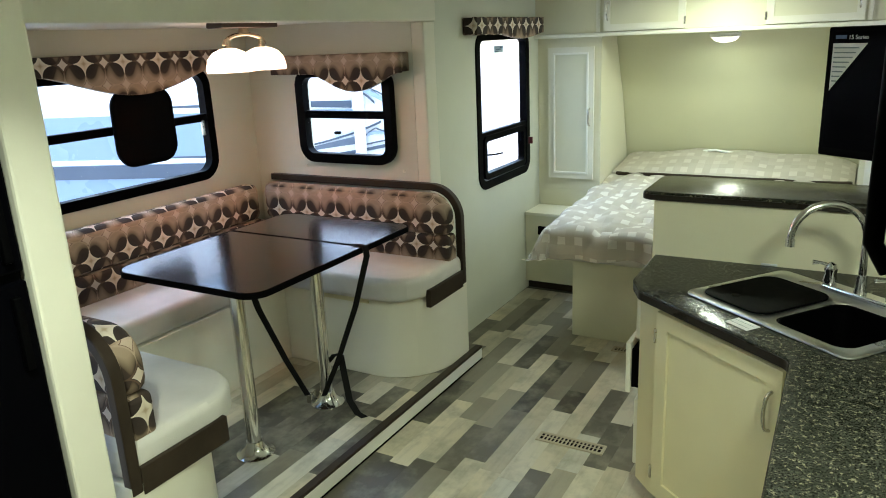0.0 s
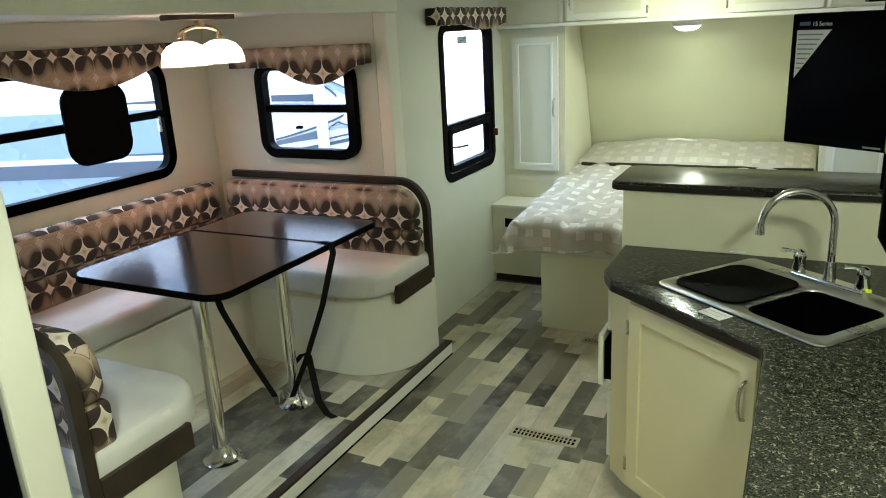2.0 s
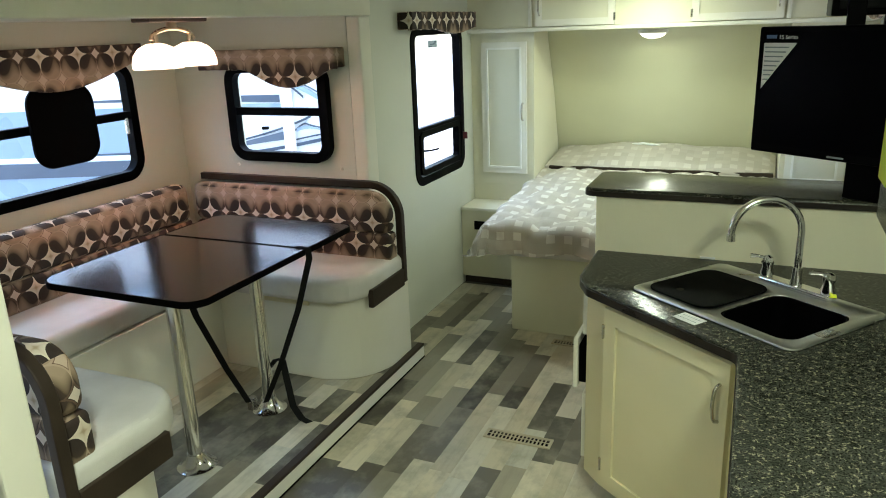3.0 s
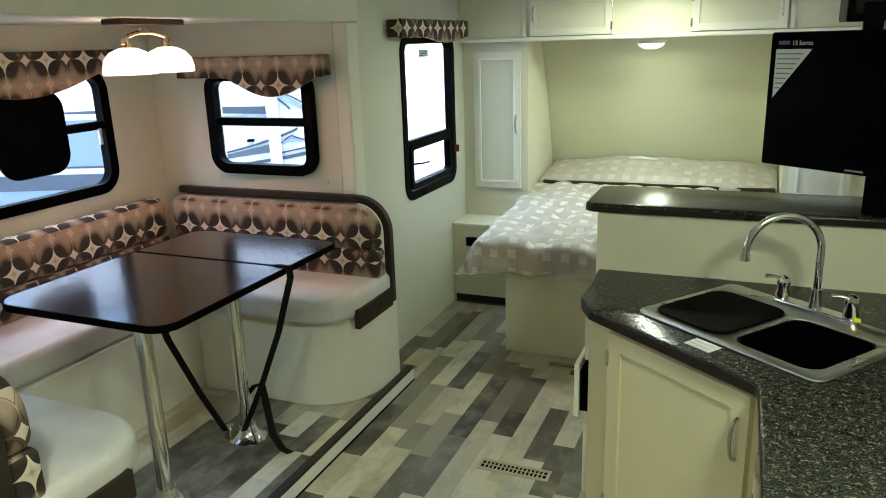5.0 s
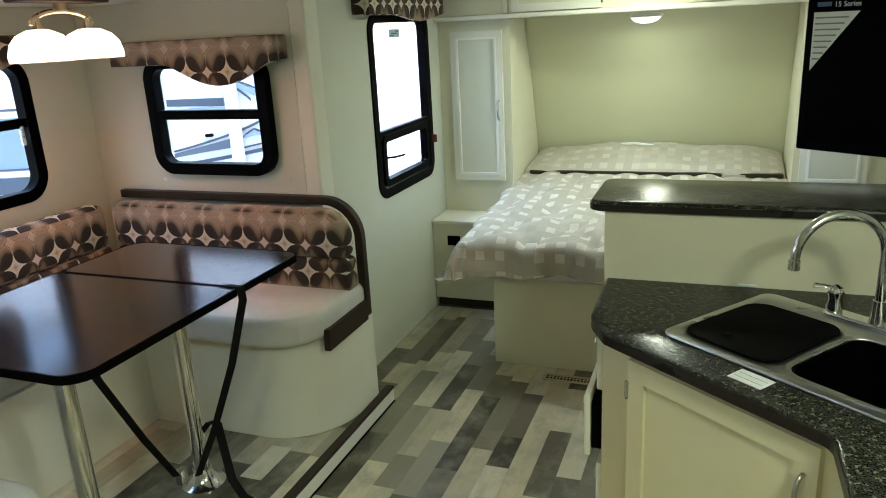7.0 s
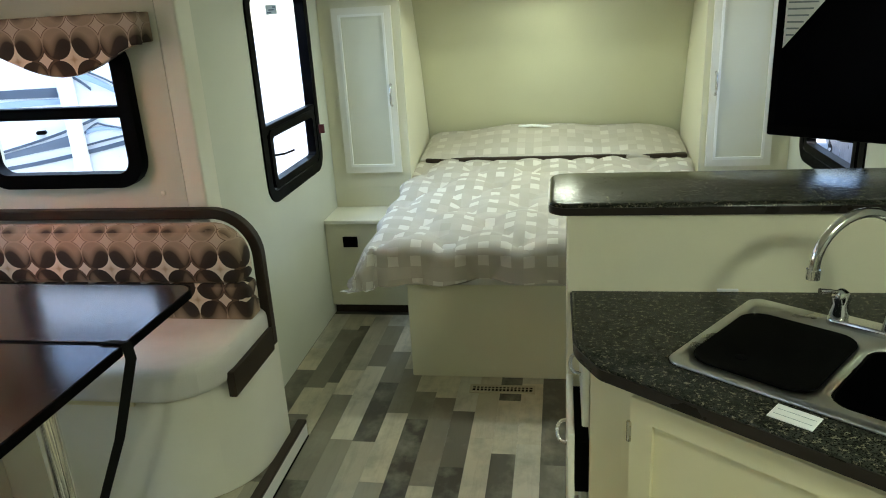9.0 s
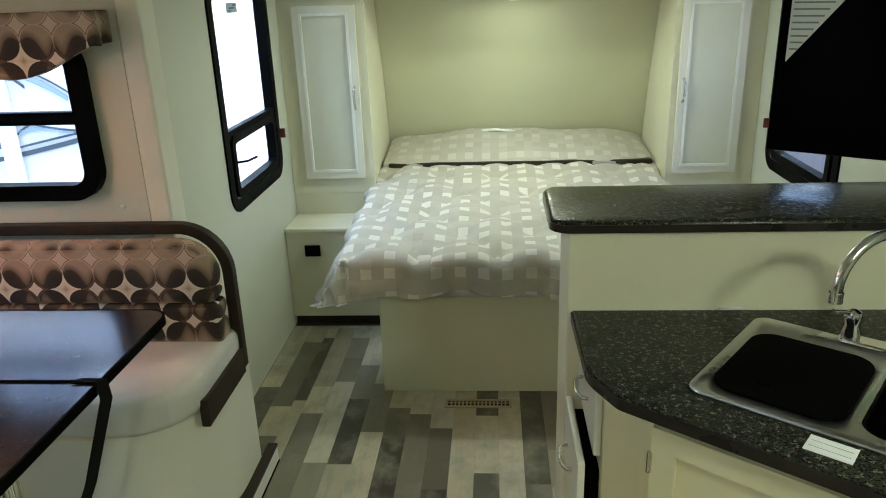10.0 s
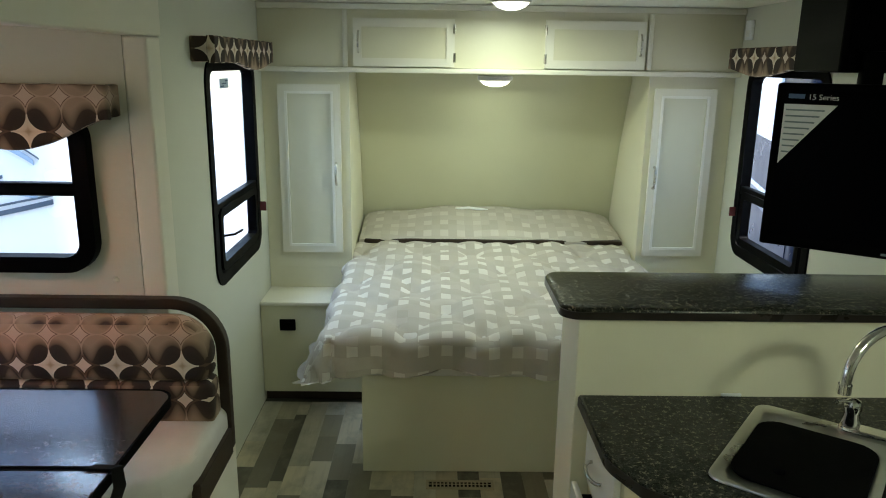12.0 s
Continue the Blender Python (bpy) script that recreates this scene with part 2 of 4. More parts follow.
SHADE = glowing("lit_warm_glass", (1.0, 0.72, 0.55), 0.8)
DISC = glowing("lit_lens", (0.97, 1.0, 0.88), 0.9)
BODYWHITE = mottled("white_gelcoat", (0.80, 0.82, 0.84), 0.25, 0.03, 1.0, 60, 0.01)
BODYGREY = mottled("grey_decal", (0.06, 0.085, 0.12), 0.35, 0.06)
BODYNAVY = mottled("navy_gelcoat", (0.003, 0.008, 0.026), 0.3, 0.06, spec=0.1)
BODYSLATE = mottled("slate_decal", (0.10, 0.13, 0.17), 0.35, 0.06)
BODYPALE = mottled("pale_blue_decal", (0.30, 0.40, 0.52), 0.35, 0.06)
BODYBLUE = mottled("blue_grey_panel", (0.22, 0.31, 0.42), 0.3, 0.05, 1.0, 60, 0.01)
STICKERBLUE = mottled("pale_blue_film", (0.52, 0.65, 0.82), 0.4, 0.1)
ASPHALT = mottled("pale_gravel", (0.40, 0.40, 0.39), 0.9, 0.25, 0.6, 40, 0.3)


# ---- building helpers ----
def thing(name, at, label, category, group=""):
    ob = new(name)
    ob.location, ob.empty_display_size = at, 0.1
    return tagged(ob, label, category, group)


def finish(name, bm, material, smooth=True, shift=(0.0, 0.0)):
    """A mesh in world metres with box-projected UVs in metres."""
    bmesh.ops.recalc_face_normals(bm, faces=bm.faces)
    uv = bm.loops.layers.uv.verify()
    for f in bm.faces:
        n = f.normal
        a = max(range(3), key=lambda i: abs(n[i]))
        i, j = ((1, 2), (0, 2), (0, 1))[a]
        for lo in f.loops:
            lo[uv].uv = (lo.vert.co[i] + shift[0], lo.vert.co[j] + shift[1])
        f.smooth = smooth
    # creases, and flat faces kept flat up to their narrow bevels
    for e in bm.edges:
        if smooth and len(e.link_faces) == 2:
            areas = sorted(f.calc_area() for f in e.link_faces)
            angle = e.calc_face_angle(0.0)
            e.smooth = angle < radians(38) and not (angle > radians(12) and areas[1] > 8 * areas[0])
    me = bpy.data.meshes.new(name)
    bm.to_mesh(me)
    bm.free()
    me.materials.append(material)
    return me


def part(name, bm, material, parent=None, label="", smooth=True, shift=(0.0, 0.0)):
    ob = new(name, finish(name, bm, material, smooth, shift))
    if parent is not None:
        ob.parent = parent
        if parent.type == "EMPTY":
            ob.matrix_parent_inverse = Matrix.Translation(-parent.location)
    return tagged(ob, label)


def structure(name, bm, material, label, category):
    return tagged(part(name, bm, material), label, category, "", "structure")


def box(x0, x1, y0, y1, z0, z1, bevel=0.0, seg=2, bm=None):
    b = bmesh.new()
    vs = [b.verts.new((x, y, z)) for x in (x0, x1) for y in (y0, y1) for z in (z0, z1)]
    for f in ((0, 1, 3, 2), (4, 6, 7, 5), (0, 4, 5, 1), (2, 3, 7, 6), (0, 2, 6, 4), (1, 5, 7, 3)):
        b.faces.new([vs[i] for i in f])
    if bevel:
        bmesh.ops.bevel(b, geom=b.edges[:], offset=bevel, segments=seg, affect="EDGES", profile=0.5)
    return join(bm, b)


def join(bm, other):
    if bm is None:
        return other
    me = bpy.data.meshes.new("tmp")
    other.to_mesh(me)
    other.free()
    bm.from_mesh(me)
    bpy.data.meshes.remove(me)
    return bm


def corners(points, radii, seg=8):
    """A polygon with its corners rounded by arcs."""
    out = []
    k = len(points)
    radii = radii if isinstance(radii, (list, tuple)) else [radii] * k
    for i in range(k):
        p, a, b = Vector(points[i]), Vector(points[i - 1]), Vector(points[(i + 1) % k])
        u, w = (a - p).normalized(), (b - p).normalized()
        ang = u.angle(w)
        r = radii[i]
        if r <= 0:
            out.append(tuple(p))
            continue
        t = r / math.tan(ang / 2)
        c = p + (u + w).normalized() * (r / math.sin(ang / 2))
        s, e = p + u * t - c, p + w * t - c
        for q in range(seg + 1):
            f = q / seg
            d = (s * (1 - f) + e * f)
            out.append(tuple(c + d.normalized() * r))
    return out


def slab(poly, lo, hi, axis="z", bevel=0.0, seg=2, bm=None):
    """A polygon of the plane across an axis, extruded along it. x: (y, z); y: (x, z); z: (x, y)."""
    def at(p, h):
        return {"z": (p[0], p[1], h), "y": (p[0], h, p[1]), "x": (h, p[0], p[1])}[axis]
    k = len(poly)
    area = sum(poly[i][0] * poly[(i + 1) % k][1] - poly[(i + 1) % k][0] * poly[i][1] for i in range(k))
    turn = 1 if area > 0 else -1
    inward = []
    for i in range(k):
        p, a, c = Vector(poly[i][:2]), Vector(poly[i - 1][:2]), Vector(poly[(i + 1) % k][:2])
        u, w = (p - a).normalized(), (c - p).normalized()
        n0, n1 = Vector((-u.y, u.x)) * turn, Vector((-w.y, w.x)) * turn
        m = (n0 + n1) / max(0.35, 1 + n0.dot(n1))
        inward.append(m)
    if bevel:
        turns = [radians(90 * q / seg) for q in range(seg + 1)]
        levels = [(bevel * (1 - math.sin(a)), lo + bevel * (1 - math.cos(a))) for a in turns]
        levels += [(bevel * (1 - math.cos(a)), hi - bevel * (1 - math.sin(a))) for a in turns]
    else:
        levels = [(0.0, lo), (0.0, hi)]
    b = bmesh.new()
    rows = [[b.verts.new(at((p[0] + m.x * inset, p[1] + m.y * inset), h)) for p, m in zip(poly, inward)] for inset, h in levels]
    b.faces.new(rows[0][::-1])
    b.faces.new(rows[-1])
    for r0, r1 in zip(rows, rows[1:]):
        for i in range(k):
            j = (i + 1) % k
            b.faces.new((r0[i], r0[j], r1[j], r1[i]))
    return join(bm, b)


def ring(outer, inner, lo, hi, axis, bm=None):
    """A frame between two polygons of equal count, extruded along the axis."""
    def at(p, h):
        return {"z": (p[0], p[1], h), "y": (p[0], h, p[1]), "x": (h, p[0], p[1])}[axis]
    b = bmesh.new()
    k = len(outer)
    vs = [[b.verts.new(at(p, h)) for p in poly] for poly, h in ((outer, lo), (outer, hi), (inner, hi), (inner, lo))]
    for i in range(k):
        j = (i + 1) % k
        for a in range(4):
            c = (a + 1) % 4
            b.faces.new((vs[a][i], vs[a][j], vs[c][j], vs[c][i]))
    return join(bm, b)


def rect(a0, a1, b0, b1):
    return [(a0, b0), (a1, b0), (a1, b1), (a0, b1)]


def tube(points, radius, sides=12, bm=None, closed=False):
    """A round bar along a line of points; radius may be one number or one per point."""
    b = bmesh.new()
    pts = [Vector(p) for p in points]
    radii = radius if isinstance(radius, (list, tuple)) else [radius] * len(pts)
    rings = []
    side = None
    for i, p in enumerate(pts):
        d = (pts[min(i + 1, len(pts) - 1)] - pts[max(i - 1, 0)]).normalized()
        if side is None:
            side = d.orthogonal().normalized()
        side = (side - d * side.dot(d)).normalized()
        up = d.cross(side)
        rings.append([b.verts.new(p + (side * math.cos(a) + up * math.sin(a)) * radii[i]) for a in [2 * math.pi * q / sides for q in range(sides)]])
    for r0, r1 in zip(rings, rings[1:]):
        for q in range(sides):
            b.faces.new((r0[q], r0[(q + 1) % sides], r1[(q + 1) % sides], r1[q]))
    b.faces.new(rings[0][::-1])
    b.faces.new(rings[-1])
    return join(bm, b)


def turned(profile, centre, sides=28, bm=None):
    b = bmesh.new()
    rings = [[b.verts.new((centre[0] + r * math.cos(2 * math.pi * q / sides), centre[1] + r * math.sin(2 * math.pi * q / sides), centre[2] + z)) for q in range(sides)] for r, z in profile]
    for r0, r1 in zip(rings, rings[1:]):
        for q in range(sides):
            b.faces.new((r0[q], r0[(q + 1) % sides], r1[(q + 1) % sides], r1[q]))
    b.faces.new(rings[0][::-1])
    b.faces.new(rings[-1])
    return join(bm, b)


def ribbon(points, width, thick, across, bm=None):
    """A flat strap along points; across gives the direction of its width."""
    b = bmesh.new()
    w = Vector(across).normalized() * width / 2
    pts = [Vector(p) for p in points]
    rows = []
    for i, p in enumerate(pts):
        d = (pts[min(i + 1, len(pts) - 1)] - pts[max(i - 1, 0)]).normalized()
        n = d.cross(w).normalized() * thick / 2
        rows.append([b.verts.new(p + s) for s in (-w - n, w - n, w + n, -w + n)])
    for r0, r1 in zip(rows, rows[1:]):
        for q in range(4):
            b.faces.new((r0[q], r0[(q + 1) % 4], r1[(q + 1) % 4], r1[q]))
    b.faces.new(rows[0][::-1])
    b.faces.new(rows[-1])
    return join(bm, b)


def arc(c, r, a0, a1, k=10):
    return [(c[0] + r * math.cos(radians(a0 + (a1 - a0) * i / k)), c[1] + r * math.sin(radians(a0 + (a1 - a0) * i / k))) for i in range(k + 1)]


def snug(hole, by=0.014):
    """A wall opening drawn in so that the rounded window frame covers its corners."""
    a0, a1, b0, b1 = hole
    return (a0 + by, a1 - by, b0 + by, b1 - by)


def wall_x(x0, x1, y0, y1, z0, z1, holes=(), bm=None):
    """A wall across x with rectangular openings (y0, y1, z0, z1), in order of y."""
    y = y0
    for a, b, c, d in holes:
        bm = box(x0, x1, y, a, z0, z1, bm=bm)
        bm = box(x0, x1, a, b, z0, c, bm=bm)
        bm = box(x0, x1, a, b, d, z1, bm=bm)
        y = b
    return box(x0, x1, y, y1, z0, z1, bm=bm)


def wall_y(y0, y1, x0, x1, z0, z1, holes=(), bm=None):
    x = x0
    for a, b, c, d in holes:
        bm = box(x, a, y0, y1, z0, z1, bm=bm)
        bm = box(a, b, y0, y1, z0, c, bm=bm)
        bm = box(a, b, y0, y1, d, z1, bm=bm)
        x = b
    return box(x, x1, y0, y1, z0, z1, bm=bm)


# ---- plan, in metres: y runs forward to the bed, x to the galley side ----
LEFT, RIGHT, BACK, FRONT, CEILING = -0.57, 1.79, -0.9, 5.55, 1.985
SLIDE_OUT, SLIDE_NEAR, SLIDE_FAR, SLIDE_EDGE, SLIDE_FLOOR, SLIDE_TOP = -1.72, 1.37, 3.40, -0.345, 0.077, 1.80

# ---- structure ----
structure("subfloor", box(LEFT - 0.06, RIGHT + 0.06, BACK - 0.06, FRONT + 0.06, -0.10, -0.004), SUBFLOOR, "plain grey floor deck under the vinyl planks", "floor")
structure("ceiling", box(LEFT - 0.06, RIGHT + 0.06, BACK - 0.06, FRONT + 0.06, CEILING, CEILING + 0.05), CEIL, "flat off-white vinyl ceiling panel", "ceiling")
BWIN = (4.00, 4.72, 0.83, 1.70)
structure("wall_left", wall_x(LEFT - 0.05, LEFT, SLIDE_FAR + 0.10, FRONT, 0, CEILING, [snug(BWIN)]), WALL, "cream vinyl side wall beside the bed", "wall")
structure("wall_left_rear", box(LEFT - 0.05, LEFT, BACK, 1.139, 0, CEILING), WALL, "cream vinyl side wall behind the dinette", "wall")
structure("wall_right", wall_x(RIGHT, RIGHT + 0.05, BACK, FRONT, 0, CEILING, [snug(BWIN)]), WALL, "cream vinyl side wall along the galley", "wall")
structure("wall_rear", box(LEFT, RIGHT, BACK - 0.05, BACK, 0, CEILING), WALL, "plain cream rear wall", "wall")
# front cap leans in towards the top
cap = [(5.62, 0.0), (5.62, 0.55), (5.56, 0.85), (5.42, 1.25), (5.22, 1.70), (5.10, CEILING), (5.62 + 0.06, CEILING), (5.68, 0.0)]
structure("wall_front", slab(cap, LEFT, RIGHT, "x"), FRONTWALL, "beige fabric-look front wall leaning in above the bed", "wall")
SWIN = (-1.346, -0.752, 1.078, 1.56)
structure("wall_slide_far", wall_y(SLIDE_FAR, SLIDE_FAR + 0.05, SLIDE_OUT - 0.05, LEFT - 0.053, 0, 1.9, [snug(SWIN)]), WALL, "cream end wall of the dinette slide-out", "wall")
structure("wall_slide_near", box(SLIDE_OUT - 0.05, LEFT - 0.053, SLIDE_NEAR - 0.05, SLIDE_NEAR, 0, 1.9), WALL, "cream end wall of the dinette slide-out", "wall")
DWIN = (1.68, 3.072, 1.03, 1.60)
structure("wall_slide_outer", wall_x(SLIDE_OUT - 0.05, SLIDE_OUT, SLIDE_NEAR, SLIDE_FAR, 0, 1.9, [snug(DWIN)]), WALL, "cream outer wall of the dinette slide-out", "wall")
structure("ceiling_slide", box(SLIDE_OUT, LEFT - 0.051, SLIDE_NEAR, SLIDE_FAR, SLIDE_TOP, SLIDE_TOP + 0.04), CEIL, "white ceiling of the dinette slide-out", "ceiling")
structure("floor_slide", box(SLIDE_OUT, SLIDE_EDGE - 0.002, 1.247, SLIDE_FAR + 0.085, 0, SLIDE_FLOOR - 0.004), SUBFLOOR, "raised grey deck of the slide-out", "floor")

fascia = box(LEFT - 0.05, LEFT + 0.022, 1.247, SLIDE_FAR + 0.12, 1.778, CEILING - 0.001, 0.006)
structure("trim_header", fascia, TRIMWHITE, "cream header board above the slide-out opening", "trim")
for y0, y1, nm in ((SLIDE_FAR - 0.004, SLIDE_FAR + 0.105, "trim_post_far"), (1.14, 1.245, "trim_post_near")):
    structure(nm, box(LEFT - 0.052, LEFT + 0.022 if y0 > 2 else -0.30, y0, y1, SLIDE_FLOOR if y0 > 2 else 0.001, 1.777 if y0 > 2 else CEILING - 0.001, 0.008), TRIMWHITE, "cream upright trim of the slide-out opening", "trim")
# black strip added for the shade in the gap below the riser
structure("trim_seal", box(SLIDE_EDGE - 0.001, SLIDE_EDGE + 0.017, 1.247, SLIDE_FAR + 0.09, 0.0015, 0.0065, 0.001), SOFTBLACK, "black strip standing in for the shaded gap under the slide-out step", "trim")
structure("trim_step", box(SLIDE_EDGE, SLIDE_EDGE + 0.014, 1.247, SLIDE_FAR + 0.09, 0.007, SLIDE_FLOOR - 0.0125, 0.003), MOULD, "white riser strip of the slide-out step", "trim")
structure("trim_step_edge", box(SLIDE_EDGE - 0.022, SLIDE_EDGE + 0.016, 1.247, SLIDE_FAR + 0.09, SLIDE_FLOOR - 0.012, SLIDE_FLOOR + 0.003, 0.004), DARKWOOD, "dark brown nosing on the slide-out step", "trim")


def window(name, axis, face, a0, a1, b0, b1, bar, label, radius=0.07, border=0.04, inward=1, g=0.018):
    """A black rounded frame through a wall, with two panes and a cross bar. face: the room side of the wall."""
    ob = thing(name, (face, (a0 + a1) / 2, b0) if axis == "x" else ((a0 + a1) / 2, face, b0), label, "window")
    ob["kind"] = "structure"
    out = corners(rect(a0 - g, a1 + g, b0 - g, b1 + g), radius + g)
    inn = corners(rect(a0 + border - g, a1 - border + g, b0 + border - g, b1 - border + g), max(0.012, radius - border + g))
    lo, hi = sorted((face + inward * 0.008, face - inward * 0.042))
    part("window_frame", ring(out, inn, lo, hi, axis), BLACK, ob, "black moulded frame")
    lo, hi = sorted((face + inward * 0.004, face - inward * 0.03))
    ia, ib = (a0 + border - 0.03, a1 - border + 0.03)
    bm = box(lo, hi, ia, ib, bar - 0.02, bar + 0.02, 0.004) if axis == "x" else box(ia, ib, lo, hi, bar - 0.02, bar + 0.02, 0.004)
    part("cross_bar", bm, BLACK, ob)
    for q, (z0, z1) in enumerate(((b0 + 0.01, bar - 0.01), (bar + 0.01, b1 - 0.01))):
        d0, d1 = sorted((face - inward * 0.034, face - inward * 0.038))
        bm = box(d0, d1, a0 + 0.012, a1 - 0.012, z0, z1) if axis == "x" else box(a0 + 0.012, a1 - 0.012, d0, d1, z0, z1)
        pane = part("pane", bm, GLASS, ob, "clear glass pane", False)
        pane.visible_shadow = False
    return ob


dw = window("window_1", "x", SLIDE_OUT, *DWIN, 1.34, "wide black-framed dinette window with a cross bar", 0.10, 0.048)
lo = box(SLIDE_OUT + 0.002, SLIDE_OUT + 0.016, 2.995, 3.012, 1.25, 1.33, 0.003)
part("latch", lo, NICKEL, dw, "grey slide latch")
sw = window("window_2", "y", SLIDE_FAR, *SWIN, 1.325, "small black-framed window in the slide-out end wall", 0.085, 0.05, g=0.012)
for nm, face, inward in (("window_3", LEFT, 1), ("window_4", RIGHT, -1)):
    w = window(nm, "x", face, *BWIN, 1.13, "tall black-framed bedside window with an open lower sash", 0.075, 0.05, inward)
    lo, hi = sorted((face + inward * 0.012, face - inward * 0.03))
    o = corners(rect(4.05, 4.66, 0.87, 1.13), 0.04)
    i = corners(rect(4.085, 4.625, 0.905, 1.095), 0.02)
    part("sash", ring(o, i, lo, hi, "x"), BLACK, w, "black hopper sash")
    part("catch", box(*sorted((face + inward * 0.015, face + inward * 0.045)), 4.69, 4.70, 1.0, 1.045, 0.003), RED, w, "small red egress catch")
    part("crank", tube([(face + inward * 0.015, 4.07, 1.02), (face + inward * 0.05, 4.10, 1.02), (face + inward * 0.055, 4.20, 1.015)], 0.005, 8), BLACK, w, "thin crank handle")

# black rounded cover hanging against the wide window
cover = thing("vent_cover", (SLIDE_OUT + 0.03, 2.62, 1.15), "black rounded square cover hung on the window", "cover")
part("shell", slab(corners(rect(2.445, 2.80, 1.16, 1.53), 0.09), SLIDE_OUT + 0.018, SLIDE_OUT + 0.04, "x", 0.008), SOFTBLACK, cover)


def wave(a0, a1, top, short, deep, k=40, lobes=1, flip=False):
    """The outline of a valance with a scalloped lower edge."""
    low = []
    for i in range(k + 1):
        f = i / k
        g = 1 - f if flip else f
        s = short + (deep - short) * (0.5 - 0.5 * math.cos(2 * math.pi * min(1, max(0, (g - 0.34) / 0.64)))) ** 0.62
        low.append((a0 + (a1 - a0) * f, top - s))
    return low + [(a1, top), (a0, top)]


def valance(axis, face, a0, a1, top, short, deep, depth, label, inward=1, flip=False, star=(0.0, 0.0)):
    cloth, lay_at = STARS, star_shift(*star)
    ob = thing("window_valance", (face, (a0 + a1) / 2, top - deep) if axis == "x" else ((a0 + a1) / 2, face, top - deep), label, "valance", "window valances")
    lo, hi = sorted((face + inward * (depth - 0.03), face + inward * depth))
    part("front_panel", slab(wave(a0, a1, top, short, deep, flip=flip), lo, hi, axis, 0.007, 3), cloth, ob, shift=lay_at)
    for e0, e1 in ((a0 + 0.002, a0 + 0.022), (a1 - 0.022, a1 - 0.002)):
        d0, d1 = sorted((face, face + inward * (depth - 0.028)))
        s = short - 0.004
        bm = box(d0, d1, e0, e1, top - s, top - 0.002, 0.006) if axis == "x" else box(e0, e1, d0, d1, top - s, top - 0.002, 0.006)
        part("side_return", bm, cloth, ob, shift=lay_at)
    d0, d1 = sorted((face, face + inward * (depth - 0.028)))
    bm = box(d0, d1, a0 + 0.02, a1 - 0.02, top - 0.016, top - 0.004) if axis == "x" else box(a0 + 0.02, a1 - 0.02, d0, d1, top - 0.016, top - 0.004)
    part("top_board", bm, PINE, ob)
    return ob


valance("x", SLIDE_OUT, 1.60, 3.09, 1.69, 0.085, 0.19, 0.10, "brown star-patterned padded valance over the wide window", star=(2.30, 1.655))
valance("y", SLIDE_FAR, -1.47, -0.64, 1.64, 0.10, 0.19, 0.10, "brown star-patterned padded valance over the small window", -1, star=(-0.87, 1.505))
valance("x", LEFT, 3.84, 4.79, 1.795, 0.095, 0.125, 0.09, "brown star-patterned padded valance over the bedside window", 1, star=(4.1, 1.75))
valance("x", RIGHT, 3.84, 4.79, 1.795, 0.095, 0.125, 0.09, "brown star-patterned padded valance over the bedside window", -1, star=(4.1, 1.75))

# ---- dinette ----
BASE_TOP, SEAT_TOP = 0.50, 0.62


def bench(label, y_wall, sign):
    """One end bench of the U: base with a rounded front, seat, back cushion and dark end trim. sign: +1 opens towards -y."""
    ob = thing("dinette_bench", (-0.9, y_wall - sign * 0.2, SLIDE_FLOOR), label, "bench", "dinette benches")
    y = lambda d: y_wall - sign * d
    poly = [(-1.20, y(0.003)), (-0.362, y(0.003)), (-0.362, y(0.46)), (-1.20, y(0.46))]
    part("base", slab(corners(poly, [0, 0, 0.30, 0], 12), SLIDE_FLOOR, BASE_TOP, "z", 0.006), TRIMWHITE, ob, "cream rounded bench box")
    poly = [(-1.20, y(0.006)), (-0.372, y(0.006)), (-0.372, y(0.53)), (-1.20, y(0.53))]
    part("seat_cushion", slab(corners(poly, [0.04, 0.04, 0.20, 0.04], 10), BASE_TOP + 0.002, SEAT_TOP, "z", 0.035, 5), SEATCLOTH, ob, "pale grey seat cushion")
    lo, hi = sorted((y(0.043), y(0.145)))
    for z0, z1, rr, star in ((SEAT_TOP - 0.02, 0.746, [0.025] * 4, (-0.567, 0.692)), (0.742, 0.95, [0.045, 0.045, 0.12, 0.045], (-0.467, 0.805))):
        poly = corners([(-1.585, z0), (-0.385, z0), (-0.385, z1), (-1.585, z1)], rr, 10)
        part("back_cushion", slab(poly, lo, hi, "y", 0.022 if z0 < 0.7 else 0.04, 5), STARS, ob, "brown star-patterned back cushion", shift=star_shift(*star))
    # dark trim: over the back, round the corner, down to the seat and along it
    lo, hi = sorted((y(0.004), y(0.042)))
    over = [(-1.60, 0.985)] + [(p[0], p[1]) for p in arc((-0.53, 0.815), 0.17, 90, 0)] + [(-0.36, BASE_TOP - 0.03)]
    under = [(-0.395, BASE_TOP - 0.03)] + [(p[0], p[1]) for p in arc((-0.53, 0.815), 0.135, 0, 90)] + [(-1.60, 0.95)]
    part("end_trim", slab(over + under, lo, hi, "y", 0.004), DARKWOOD, ob, "dark brown rounded end board")
    lo, hi = sorted((y(0.042), y(0.38)))
    part("side_rail", box(-0.385, -0.358, lo, hi, BASE_TOP - 0.045, BASE_TOP + 0.045, 0.004), DARKWOOD, ob, "dark brown rail beside the seat")
    part("lid_edge", box(-1.0, -0.66, *sorted((y(0.4605), y(0.472))), BASE_TOP - 0.035, BASE_TOP - 0.003, 0.003), CABINET, ob)
    return ob


